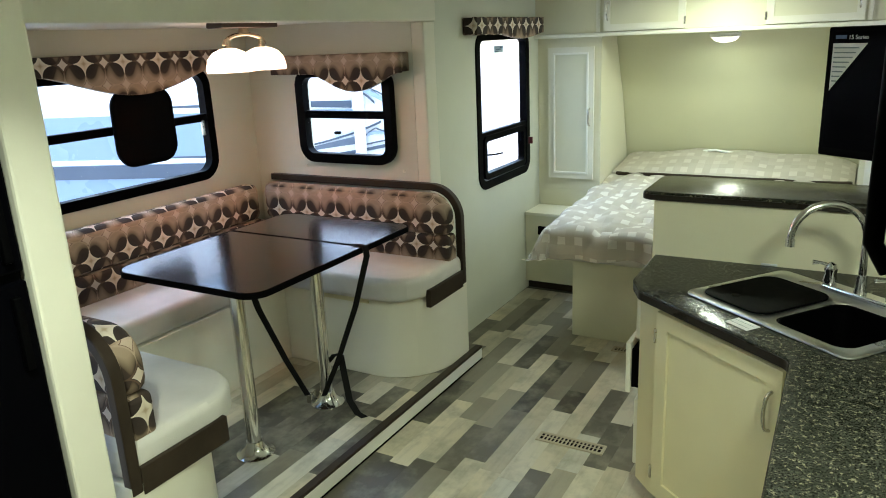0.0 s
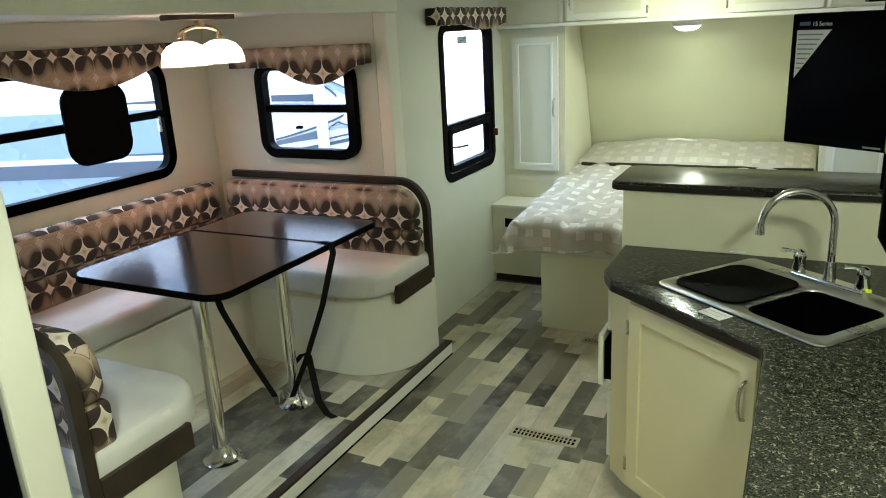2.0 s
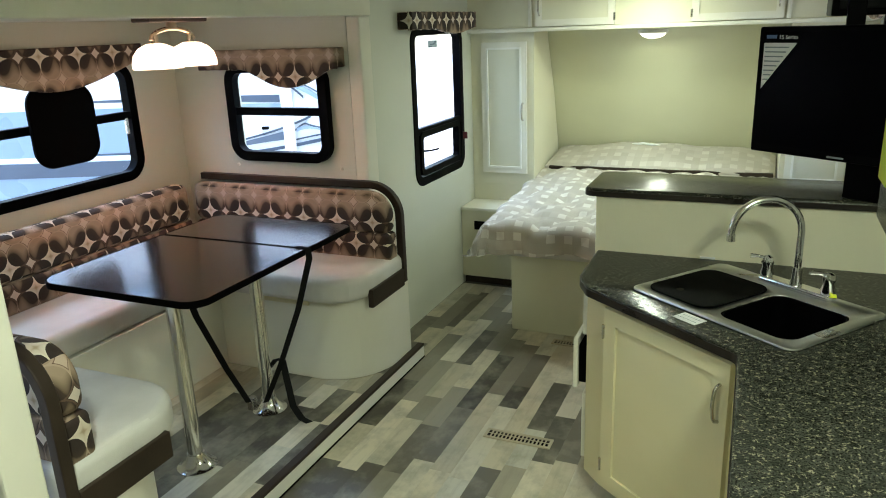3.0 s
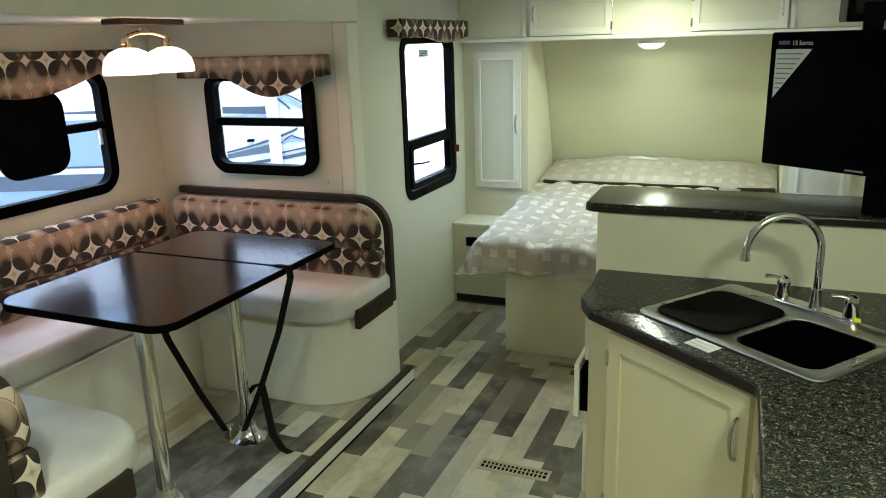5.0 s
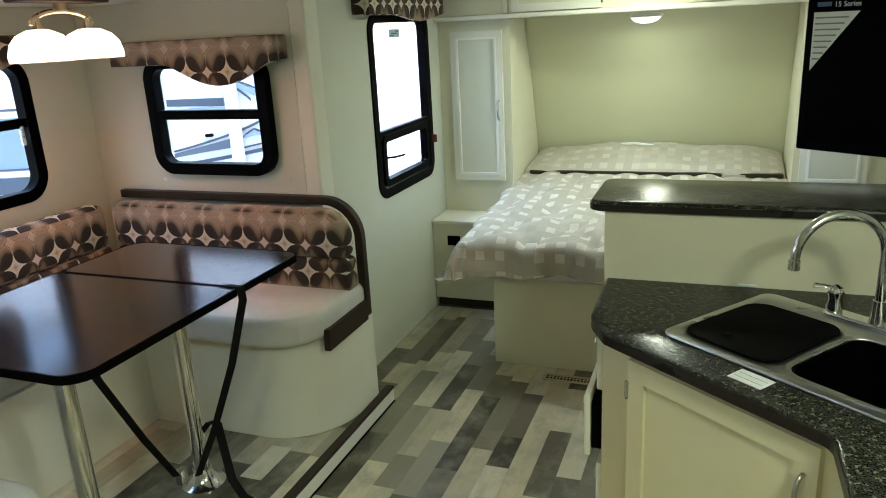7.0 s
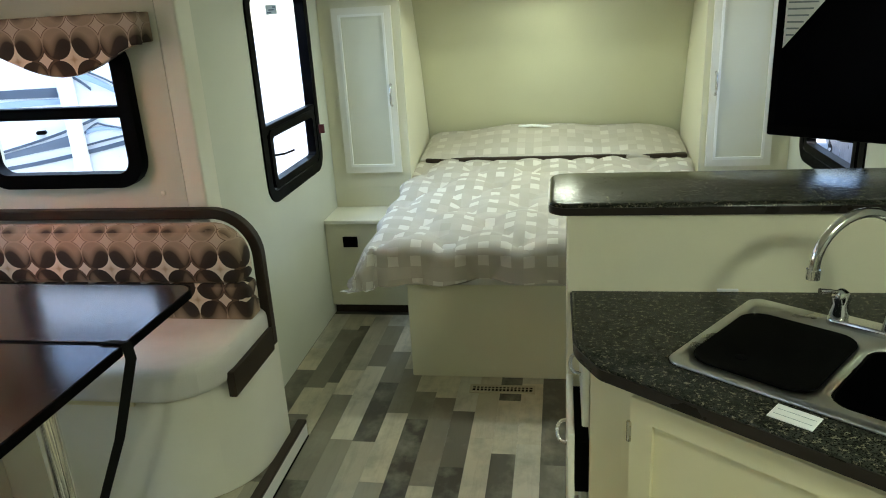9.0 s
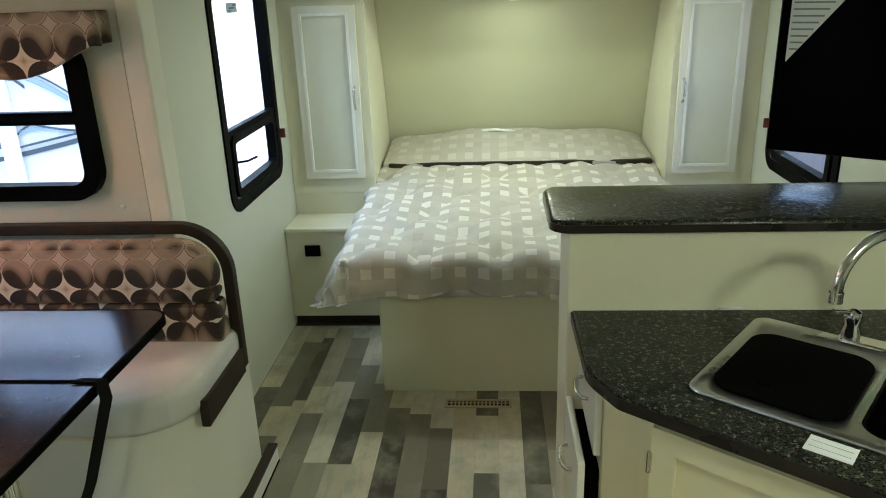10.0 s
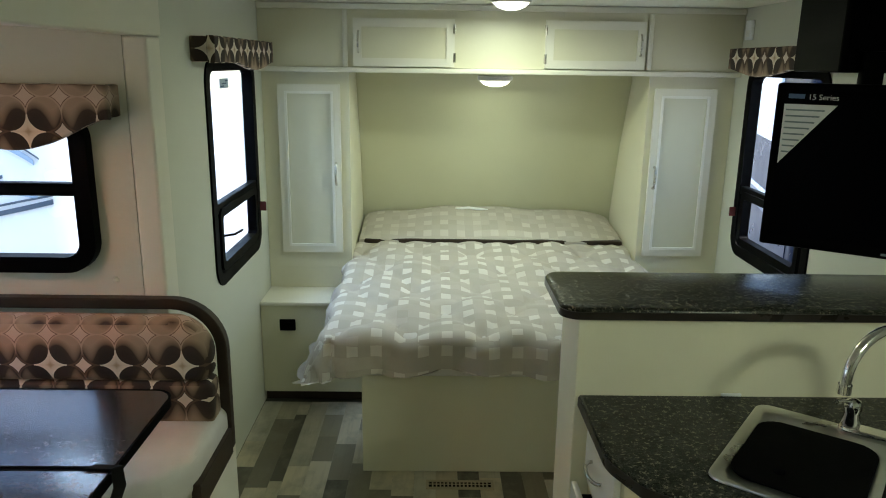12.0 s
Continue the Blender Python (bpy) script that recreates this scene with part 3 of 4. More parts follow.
bench("cream dinette bench with grey seat and star-patterned back", SLIDE_FAR, 1)
bench("cream dinette bench with grey seat beside the entry post", SLIDE_NEAR - 0.045, -1)
ob = thing("dinette_bench", (-1.45, 2.38, SLIDE_FLOOR), "long cream dinette bench with grey seat below the window", "bench", "dinette benches")
part("base", box(SLIDE_OUT + 0.004, -1.203, SLIDE_NEAR + 0.004, SLIDE_FAR - 0.004, SLIDE_FLOOR, BASE_TOP, 0.003), TRIMWHITE, ob)
part("seat_cushion", box(-1.60, -1.203, SLIDE_NEAR + 0.11, SLIDE_FAR - 0.15, BASE_TOP + 0.002, SEAT_TOP, 0.03, 5), SEATCLOTH, ob, "pale grey seat cushion")
for z0, z1, soft, star in ((SEAT_TOP - 0.02, 0.746, 0.022, (2.45, 0.692)), (0.742, 0.945, 0.04, (2.55, 0.805))):
    part("back_cushion", box(SLIDE_OUT + 0.012, -1.595, SLIDE_NEAR + 0.15, SLIDE_FAR - 0.145, z0, z1, soft, 5), STARS, ob, "brown star-patterned back cushion", shift=star_shift(*star))

table = thing("dinette_table", (-1.0, 2.7, SLIDE_FLOOR), "dark brown speckled dinette table on two chrome legs", "table")
TZ, T0, T1 = 0.90, -1.085, -0.355
for y0, y1, rr in ((1.885, 2.508, [0.09, 0.07, 0.012, 0.012]), (2.522, 2.885, [0.012, 0.012, 0.05, 0.07])):
    leaf = part("tabletop", slab(corners([(T0, y0), (T1, y0), (T1, y1), (T0, y1)], rr), TZ - 0.024, TZ, "z", 0.003), TABLETOP, table, "dark speckled laminate leaf")
    part("edge_band", ring(corners([(T0 - 0.004, y0 - 0.004), (T1 + 0.004, y0 - 0.004), (T1 + 0.004, y1 + 0.004), (T0 - 0.004, y1 + 0.004)], [r + 0.004 for r in rr]), corners([(T0 + 0.001, y0 + 0.001), (T1 - 0.001, y0 + 0.001), (T1 - 0.001, y1 - 0.001), (T0 + 0.001, y1 - 0.001)], rr), TZ - 0.023, TZ + 0.0008, "z"), SOFTBLACK, leaf, "black edge band")
part("hinge_strip", box(T0 + 0.01, T1 - 0.01, 2.505, 2.525, TZ - 0.02, TZ - 0.004), SOFTBLACK, table)
for lx, ly in ((-0.70, 2.13), (-0.70, 2.61)):
    leg = part("leg", tube([(lx, ly, SLIDE_FLOOR + 0.02), (lx, ly, TZ - 0.04)], 0.029, 24), CHROME, table, "polished chrome tube")
    part("foot_flange", turned([(0.0, 0.0), (0.078, 0.0), (0.078, 0.006), (0.06, 0.016), (0.042, 0.04), (0.034, 0.062), (0.0, 0.062)], (lx, ly, SLIDE_FLOOR)), CHROME, leg)
    part("top_flange", turned([(0.0, -0.02), (0.05, -0.02), (0.075, 0.0), (0.0, 0.0)], (lx, ly, TZ - 0.025)), CHROME, leg)

strap = thing("table_strap", (-0.75, 2.62, SLIDE_FLOOR), "black webbing strap tied round the table leg", "strap")
part("strap_long", ribbon([(-0.40, 2.515, 0.905), (-0.347, 2.515, 0.904), (-0.344, 2.516, 0.86), (-0.44, 2.54, 0.62), (-0.58, 2.57, 0.34), (-0.69, 2.575, 0.13)], 0.025, 0.003, (0.79, 0.62, 0.0)), STRAP, strap)
part("strap_back", ribbon([(-0.72, 2.20, 0.868), (-0.73, 2.27, 0.66), (-0.75, 2.42, 0.36), (-0.765, 2.55, 0.13)], 0.026, 0.003, (0.79, 0.62, 0.0)), STRAP, strap)
part("strap_tail", ribbon([(-0.69, 2.60, 0.27), (-0.65, 2.63, 0.325), (-0.62, 2.635, 0.32), (-0.585, 2.61, 0.22), (-0.555, 2.59, 0.13), (-0.50, 2.57, 0.087), (-0.455, 2.56, 0.083)], 0.030, 0.003, (0.6, 0.8, 0.0)), STRAP, strap)
part("buckle", box(-0.785, -0.755, 2.56, 2.60, 0.081, 0.14, 0.004), NICKEL, strap, "metal buckle")

LX, LY = -1.06, 2.71
lamp = thing("ceiling_lamp", (LX, LY, SLIDE_TOP), "two-arm bronze ceiling lamp with lit frosted bell shades", "ceiling lamp")
part("plate", box(LX - 0.05, LX + 0.05, LY - 0.17, LY + 0.17, SLIDE_TOP - 0.025, SLIDE_TOP - 0.001, 0.006), DARKWOOD, lamp, "dark bronze ceiling plate")
part("stem", tube([(LX, LY, SLIDE_TOP - 0.02), (LX, LY, SLIDE_TOP - 0.05)], 0.022, 16), BRASS, lamp)
part("arm", tube([(LX, LY + 0.125 * math.sin(a), SLIDE_TOP - 0.095 + 0.045 * math.cos(a)) for a in [radians(d) for d in range(-90, 91, 12)]], 0.009, 10), BRASS, lamp, "curved bronze arm")
for s in (-1, 1):
    c = (LX, LY + s * 0.105, SLIDE_TOP - 0.208)
    sh = part("shade", turned([(0.100, 0.0), (0.101, 0.02), (0.092, 0.055), (0.070, 0.082), (0.035, 0.098), (0.018, 0.10), (0.018, 0.096), (0.068, 0.078), (0.088, 0.052), (0.096, 0.02), (0.096, 0.0)], c, 32), SHADE, lamp, "lit frosted glass bell")
    part("socket", tube([(c[0], c[1], c[2] + 0.098), (c[0], c[1], c[2] + 0.135)], 0.014, 12), BRASS, sh)
    b = new("bulb_light", bpy.data.lights.new("bulb_light", "POINT"))
    b.data.energy, b.data.color, b.data.shadow_soft_size = 0.44, (1.0, 0.57, 0.25), 0.03
    b.location = (c[0], c[1], c[2] + 0.030)

fridge = thing("refrigerator", (-0.85, 0.9, 0), "tall black refrigerator beside the dinette", "refrigerator")
part("body", box(LEFT + 0.002, -0.332, 0.45, 1.137, 0.02, 1.80, 0.01), BLACK, fridge)
for dz0, dz1, hz in ((1.22, 1.78, 1.25), (0.08, 1.20, 0.99)):
    d = part("door", box(-0.331, -0.305, 0.46, 1.13, dz0, dz1, 0.008), SCREEN, fridge, "glossy black door")
    part("handle", box(-0.3045, -0.285, 1.08, 1.10, hz, hz + 0.18, 0.004), BLACK, d)


# ---- cabinets ----
def local_part(name, bm, material, parent, label=""):
    ob = new(name, finish(name, bm, material))
    ob.parent = parent
    return tagged(ob, label)


# bedside wardrobes
for x0, x1, dx0, dx1, hx, mirror in ((LEFT + 0.002, -0.135, -0.49, -0.18, -0.205, 1), (1.36, RIGHT - 0.002, 1.39, 1.70, 1.415, -1)):
    ob = thing("wardrobe", (x0, 4.906, 0.545), "narrow cream bedside wardrobe with one panelled door", "wardrobe", "bedside wardrobes")
    side = [(4.906, 0.66), (5.545, 0.66), (5.535, 0.85), (5.41, 1.25), (5.24, 1.62), (5.24, 1.658), (4.906, 1.658)]
    part("body", slab(side, x0, x1, "x"), CREAM, ob)


    bm = ring(rect(dx0, dx1, 0.742, 1.60), rect(dx0 + 0.035, dx1 - 0.035, 0.777, 1.565), 4.887, 4.905, "y")
    door = part("door", bm, TRIMWHITE, ob, "cream panelled door")
    part("panel", box(dx0 + 0.03, dx1 - 0.03, 4.894, 4.903, 0.772, 1.57, 0.001), DOORWHITE, door)
    # white moulding, painted brighter than the door for its thin highlight
    part("moulding", ring(rect(dx0 + 0.034, dx1 - 0.034, 0.776, 1.566), rect(dx0 + 0.046, dx1 - 0.046, 0.788, 1.554), 4.8815, 4.896, "y"), MOULD, door)
    pts = [(hx, 4.886 - 0.028 * math.sin(math.pi * k / 8) ** 0.7, 1.155 + 0.055 * math.cos(math.pi * k / 8)) for k in range(9)]
    part("handle", tube(pts, 0.0065, 10), NICKEL, door, "bowed nickel handle")

# nightstands below the wardrobes
for x0, x1, out in ((LEFT + 0.002, -0.02, True), (1.25, RIGHT - 0.002, False)):
    ob = thing("nightstand", ((x0 + x1) / 2, 4.8, 0), "built-in cream nightstand beside the bed", "nightstand", "nightstands")
    part("body", box(x0, x1, 4.655, 5.5, 0.06, 0.525, 0.003), CREAM, ob)
    part("toe_kick", box(x0, x1, 4.70, 5.4, 0.0, 0.06), DARKWOOD, ob)
    part("top", box(x0, x1, 4.645, 5.5, 0.526, 0.545, 0.003), TRIMWHITE, ob)
    if out:
        pl = part("outlet", box(-0.475, -0.395, 4.645, 4.6545, 0.395, 0.455, 0.004), BLACK, ob, "black power outlet plate")
        part("socket_face", box(-0.455, -0.415, 4.642, 4.6448, 0.41, 0.44, 0.001), SOFTBLACK, pl)
    # shelf wall up to the wardrobe
    part("back_panel", box(x0, x1, 4.908, 4.93, 0.545, 0.66, 0.002), CREAM, ob)

# overhead cabinets across the bed
over = thing("overhead_cabinet", (0.61, 4.85, 1.665), "cream overhead cabinet with two panelled doors above the bed", "cabinet")
part("body", box(LEFT + 0.002, RIGHT - 0.002, 4.86, 5.2, 1.685, CEILING - 0.002, 0.002), CREAM, over)
part("bottom_board", box(LEFT + 0.003, RIGHT - 0.003, 4.835, 5.22, 1.66, 1.684, 0.004), TRIMWHITE, over)
part("crown", box(LEFT + 0.003, RIGHT - 0.003, 4.845, 4.859, 1.955, CEILING - 0.003, 0.003), TRIMWHITE, over)
for sx in (-0.145, 1.335):
    part("stile", box(sx - 0.012, sx + 0.012, 4.848, 4.859, 1.686, 1.953, 0.003), TRIMWHITE, over)
for dx0, dx1, hx in ((-0.105, 0.385, -0.08), (0.825, 1.31, 1.285)):
    door = part("door", ring(rect(dx0, dx1, 1.690, 1.915), rect(dx0 + 0.04, dx1 - 0.04, 1.73, 1.875), 4.838, 4.858, "y"), TRIMWHITE, over, "cream panelled door")
    part("panel", box(dx0 + 0.035, dx1 - 0.035, 4.846, 4.857, 1.725, 1.88, 0.001), CREAM, door)
    pts = [(hx, 4.837 - 0.026 * math.sin(math.pi * k / 8) ** 0.7, 1.805 + 0.05 * math.cos(math.pi * k / 8)) for k in range(9)]
    part("handle", tube(pts, 0.005, 10), NICKEL, door)
    far = dx1 if hx < 0.5 else dx0
    for hz in (1.735, 1.87):
        part("hinge", tube([(far, 4.836, hz - 0.022), (far, 4.836, hz + 0.022)], 0.007, 8), NICKEL, door)

for lx, ly, lz, watts, glow_width, beam in LAMPS:
    # third is out of view, placed from the faucet's shadow; fourth is added fill
    ob = thing("disc_light", (lx, ly, lz + 0.03), "round lit ceiling disc light", "ceiling light", "disc lights")
    part("rim", turned([(0.0, 0.028), (0.088, 0.028), (0.09, 0.02), (0.086, 0.006), (0.08, 0.004), (0.08, 0.012), (0.0, 0.012)], (lx, ly, lz - 0.006)), TRIMWHITE, ob)
    lens = part("lens", turned([(0.0, -0.028), (0.03, -0.026), (0.058, -0.016), (0.076, 0.0), (0.078, 0.008), (0.0, 0.008)], (lx, ly, lz - 0.004)), DISC, ob, "glowing domed lens")
    lens.visible_shadow = False

# ---- bed ----
bed = thing("bed", (0.61, 4.7, 0), "queen bed on a cream platform with a checked quilt", "bed")
part("platform", box(0.0, 1.22, 4.0, 5.5, 0.0, 0.46, 0.004), CREAM, bed, "cream bed box")
part("mattress", box(-0.14, 1.36, 3.93, 5.50, 0.46, 0.64, 0.05, 4), SEATCLOTH, bed)


def quilt(x0, x1, y0, y1, top, drop, left, right, front):
    """A quilt over a mattress: flat, puffed top with rounded, hanging edges."""
    b = bmesh.new()
    nx, ny = 110, 110
    rows = []
    for j in range(ny + 1):
        row = []
        for i in range(nx + 1):
            u, v = -left + (x1 - x0 + left + right) * i / nx, -front + (y1 - y0 + front) * j / ny
            px, py, pz = x0 + min(max(u, 0), x1 - x0), y0 + max(v, 0), top + 0.085 * max(0, v / (y1 - y0)) ** 1.5
            outx = max(-u, u - (x1 - x0), 0)
            outy = max(-v, 0)
            r = 0.07
            # the near corner beside the nightstand flares outwards
            slant = 0.10 + (0.38 * max(0.0, 1 - max(v, 0) / 0.75) if u < 0 else 0.0)
            def fold(o):
                if o <= r * 1.57:
                    return r * math.sin(o / r), r * (1 - math.cos(o / r))
                return r + slant * (o - r * 1.57), r + (o - r * 1.57)
            # round the hanging corners
            fx, fy = outx / (left if u < 0 else right), outy / front
            far = math.hypot(fx, fy)
            ux, uy = (fx / far, fy / far) if far > 1e-6 else (0.0, 0.0)
            out = max(fx, fy) * ((left if u < 0 else right) * ux * ux + front * uy * uy)
            hang, fall = fold(out)
            sgn = -1 if u < 0 else 1
            fall = min(fall, drop + 0.05 * ux + 0.012 * math.sin(u * 7.0 + 1.0) * uy)
            # tufts pinch the cloth at a staggered grid of points
            gu, gv = u / 0.30, v / 0.26
            shift = 0.5 * (math.floor(gv + 0.5) % 2)
            du, dv = (gu + shift) - math.floor(gu + shift + 0.5), gv - math.floor(gv + 0.5)
            near = math.hypot(du * 0.30, dv * 0.26)
            crease = 0.026 * abs(math.sin((u / 0.30 + v / 0.52) * math.pi)) ** 0.5 * abs(math.sin((u / 0.30 - v / 0.52) * math.pi)) ** 0.5
            puff = crease - 0.020 * math.exp(-(near / 0.04) ** 2) + 0.018 * noise.noise((u * 3.5, v * 3.5, 0.3)) + 0.012 * noise.noise((u * 11 + 2 * noise.noise((u * 5, v * 5, 9)), v * 11, 2.0)) - 0.02
            lean = min(1.0, out / 0.1)
            rip = lean * 0.014 * math.sin((u * uy + v * ux) * 24 + 2 * noise.noise((u * 3, v * 3, 5)))
            px += sgn * ux * (hang + lean * puff + rip)
            py -= uy * (hang + lean * puff + rip)
            pz += (1 - lean) * puff - fall
            if px < 0 and py > 4.60:
                pz = max(pz, 0.562)
            row.append(((px, py, pz), (px - sgn * ux * 0.012, py + uy * 0.012, pz - 0.012 * (1 - lean))))
        rows.append(row)
    skin = [[[b.verts.new(c[k]) for c in row] for row in rows] for k in (0, 1)]
    for k in (0, 1):
        g = skin[k]
        for j in range(ny):
            for i in range(nx):
                f = (g[j][i], g[j][i + 1], g[j + 1][i + 1], g[j + 1][i])
                b.faces.new(f if k == 0 else f[::-1])
    rim = [(j, 0) for j in range(ny, 0, -1)] + [(0, i) for i in range(nx)] + [(j, nx) for j in range(ny)] + [(ny, i) for i in range(nx, 0, -1)]
    for (a, c), (d, e) in zip(rim, rim[1:] + rim[:1]):
        b.faces.new((skin[0][a][c], skin[1][a][c], skin[1][d][e], skin[0][d][e]))
    return b


cover_q = thing("quilt", (0.61, 4.5, 0.64), "grey and beige checked quilt with tufted squares", "quilt")
q = part("cover", quilt(-0.10, 1.32, 3.95, 5.12, 0.668, 0.165, 0.33, 0.30, 0.24), QUILT, cover_q)
pil = thing("pillow_cover", (0.61, 5.3, 0.66), "grey-beige quilted pillow flap across the bed head", "pillow")
flap = bmesh.new()
bmesh.ops.create_grid(flap, x_segments=70, y_segments=24, size=0.5)
for v in flap.verts:
    f, g = v.co.x + 0.5, v.co.y + 0.5
    edge = min(f, 1 - f, g, 1 - g)
    x, y = -0.12 + 1.47 * f, 5.12 + 0.42 * g
    z = 0.752 + 0.028 * min(1, edge * 6) ** 0.5 + 0.016 * noise.noise((x * 4, y * 4, 7)) + g * (0.055 + 0.055 * math.sin(math.pi * f) ** 0.6) + (1 - g) ** 6 * 0.012 * noise.noise((x * 7, 3, 1))
    v.co = (x, y + 0.012 * noise.noise((x * 6, 0, 1)), z)
bmesh.ops.solidify(flap, geom=flap.faces[:], thickness=0.016)
part("cover", flap, FLAP, pil)
# dark strip laid where shade falls in the gap under the flap
gap = thing("pillow_gap_shade", (0.61, 5.08, 0.66), "dark strip standing in for the shaded gap under the pillow flap", "trim band")
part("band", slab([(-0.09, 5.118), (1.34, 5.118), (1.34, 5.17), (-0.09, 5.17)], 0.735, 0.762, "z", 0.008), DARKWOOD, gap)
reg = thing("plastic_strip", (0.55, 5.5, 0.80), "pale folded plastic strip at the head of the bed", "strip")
part("strip", tube([(0.42, 5.46, 0.868), (0.50, 5.44, 0.880), (0.58, 5.45, 0.868), (0.64, 5.46, 0.858)], 0.008, 8), WHITEPAPER, reg)

# ---- galley ----
PONY_Y, BAR_Z, TOP_Z = 3.0, 1.095, 0.845
structure("wall_half", box(0.683, RIGHT - 0.001, PONY_Y, 3.24, 0.0, BAR_Z - 0.033, 0.004), HALFWALL, "cream half wall between galley and bed", "wall")
bar = thing("bar_top", (1.2, 3.15, BAR_Z - 0.03), "black speckled laminate ledge on the half wall", "bar top")
part("slab", slab(corners([(0.635, 2.985), (RIGHT - 0.003, 2.985), (RIGHT - 0.003, 3.345), (0.635, 3.345)], [0.05, 0.004, 0.004, 0.05]), BAR_Z - 0.032, BAR_Z, "z", 0.012, 4), COUNTER, bar)
part("edge_band", ring(corners([(0.633, 2.983), (RIGHT - 0.003, 2.983), (RIGHT - 0.003, 3.347), (0.633, 3.347)], [0.052, 0.004, 0.004, 0.052]), corners([(0.64, 2.99), (RIGHT - 0.003, 2.99), (RIGHT - 0.003, 3.34), (0.64, 3.34)], [0.045, 0.004, 0.004, 0.045]), BAR_Z - 0.031, BAR_Z - 0.010, "z"), EDGE, bar, "dark rounded edge")

worktop = thing("worktop", (1.4, 2.3, TOP_Z - 0.03), "dark speckled laminate worktop with an angled sink corner", "worktop")
outline = [(0.695, PONY_Y - 0.002), (0.698, 2.67), (0.75, 2.562), (1.247, 2.178), (1.272, 0.62), (RIGHT - 0.003, 0.62), (RIGHT - 0.003, PONY_Y - 0.002)]
rounds = [0.0, 0.16, 0.05, 0.05, 0.02, 0.0, 0.0]

# sink axes: s along the angled front, d towards the corner
S0, SDIR, DDIR = Vector((0.888, 2.585)), Vector((0.797, -0.604)), Vector((0.604, 0.797))


def sink_at(s, d):
    p = S0 + SDIR * s + DDIR * d
    return (p.x, p.y)


def sink_poly(s0, s1, d0, d1, r, seg=8):
    return corners([sink_at(s0, d0), sink_at(s1, d0), sink_at(s1, d1), sink_at(s0, d1)], r, seg)


top_bm = slab(corners(outline, rounds), TOP_Z - 0.034, TOP_Z, "z", 0.006, 2)
top = part("slab", top_bm, COUNTER, worktop)
part("edge_band", ring([(p[0], p[1]) for p in corners([(0.692, PONY_Y - 0.002), (0.695, 2.668), (0.748, 2.559), (1.245, 2.175), (1.269, 0.617), (RIGHT - 0.003, 0.617), (RIGHT - 0.003, PONY_Y - 0.002)], rounds)], corners([(0.70, PONY_Y - 0.002), (0.703, 2.672), (0.753, 2.566), (1.250, 2.182), (1.276, 0.624), (RIGHT - 0.003, 0.624), (RIGHT - 0.003, PONY_Y - 0.002)], rounds), TOP_Z - 0.033, TOP_Z - 0.007, "z"), EDGE, worktop, "dark worktop edge")
cutter = new("tmp_cut", finish("tmp_cut", slab(sink_poly(0.02, 0.60, 0.03, 0.36, 0.05), TOP_Z - 0.1, TOP_Z + 0.1), BLACK))
cut = top.modifiers.new("cut", "BOOLEAN")
cut.object, cut.operation = cutter, "DIFFERENCE"
bpy.context.view_layer.update()
cut_mesh = bpy.data.meshes.new_from_object(top.evaluated_get(bpy.context.evaluated_depsgraph_get()))
top.modifiers.clear()
flat = bmesh.new()
flat.from_mesh(cut_mesh)
bmesh.ops.triangulate(flat, faces=flat.faces[:])
top.data = finish("slab", flat, COUNTER)
bpy.data.objects.remove(cutter)

sink = thing("sink", (1.2, 2.5, TOP_Z), "double black-bowl sink in a brushed steel rim", "sink")
BOWLS = ((0.040, 0.290), (0.320, 0.580))
rim = slab(sink_poly(0.0, 0.62, 0.0, 0.45, 0.035), TOP_Z + 0.001, TOP_Z + 0.009, "z", 0.004)
rim_ob = part("rim", rim, STEEL, sink, "brushed steel rim")
for s0, s1 in BOWLS:
    c = new("tmp_cut", finish("tmp_cut", slab(sink_poly(s0, s1, 0.04, 0.345, 0.05), TOP_Z - 0.1, TOP_Z + 0.1), BLACK))
    cut = rim_ob.modifiers.new("cut", "BOOLEAN")
    cut.object, cut.operation = c, "DIFFERENCE"
    bpy.context.view_layer.update()
    got = bpy.data.meshes.new_from_object(rim_ob.evaluated_get(bpy.context.evaluated_depsgraph_get()))
    rim_ob.modifiers.clear()
    rim_ob.data = got
    bpy.data.objects.remove(c)
for s0, s1 in BOWLS:
    o, i = sink_poly(s0 - 0.002, s1 + 0.002, 0.038, 0.347, 0.052), sink_poly(s0 + 0.006, s1 - 0.006, 0.046, 0.339, 0.045)
    bm = ring(o, i, TOP_Z - 0.15, TOP_Z + 0.006, "z")
    bm = slab(o, TOP_Z - 0.16, TOP_Z - 0.15, "z", bm=bm)
    bowl = part("bowl", bm, BLACK, sink, "black bowl")
    cx, cy = sink_at((s0 + s1) / 2, 0.18)
    part("drain", turned([(0.0, 0.0), (0.04, 0.0), (0.04, 0.004), (0.0, 0.004)], (cx, cy, TOP_Z - 0.149)), STEEL, bowl)
lid = thing("sink_cover", (1.0, 2.6, TOP_Z), "black sink cover with a finger hole over one bowl", "sink cover")
part("board", slab(sink_poly(0.033, 0.297, 0.032, 0.352, 0.055), TOP_Z + 0.0095, TOP_Z + 0.016, "z", 0.003), SOFTBLACK, lid)
hx, hy = sink_at(0.13, 0.10)
part("finger_hole", turned([(0.0, 0.0), (0.013, 0.0), (0.013, 0.001), (0.0, 0.001)], (hx, hy, TOP_Z + 0.0162)), SCREEN, lid)

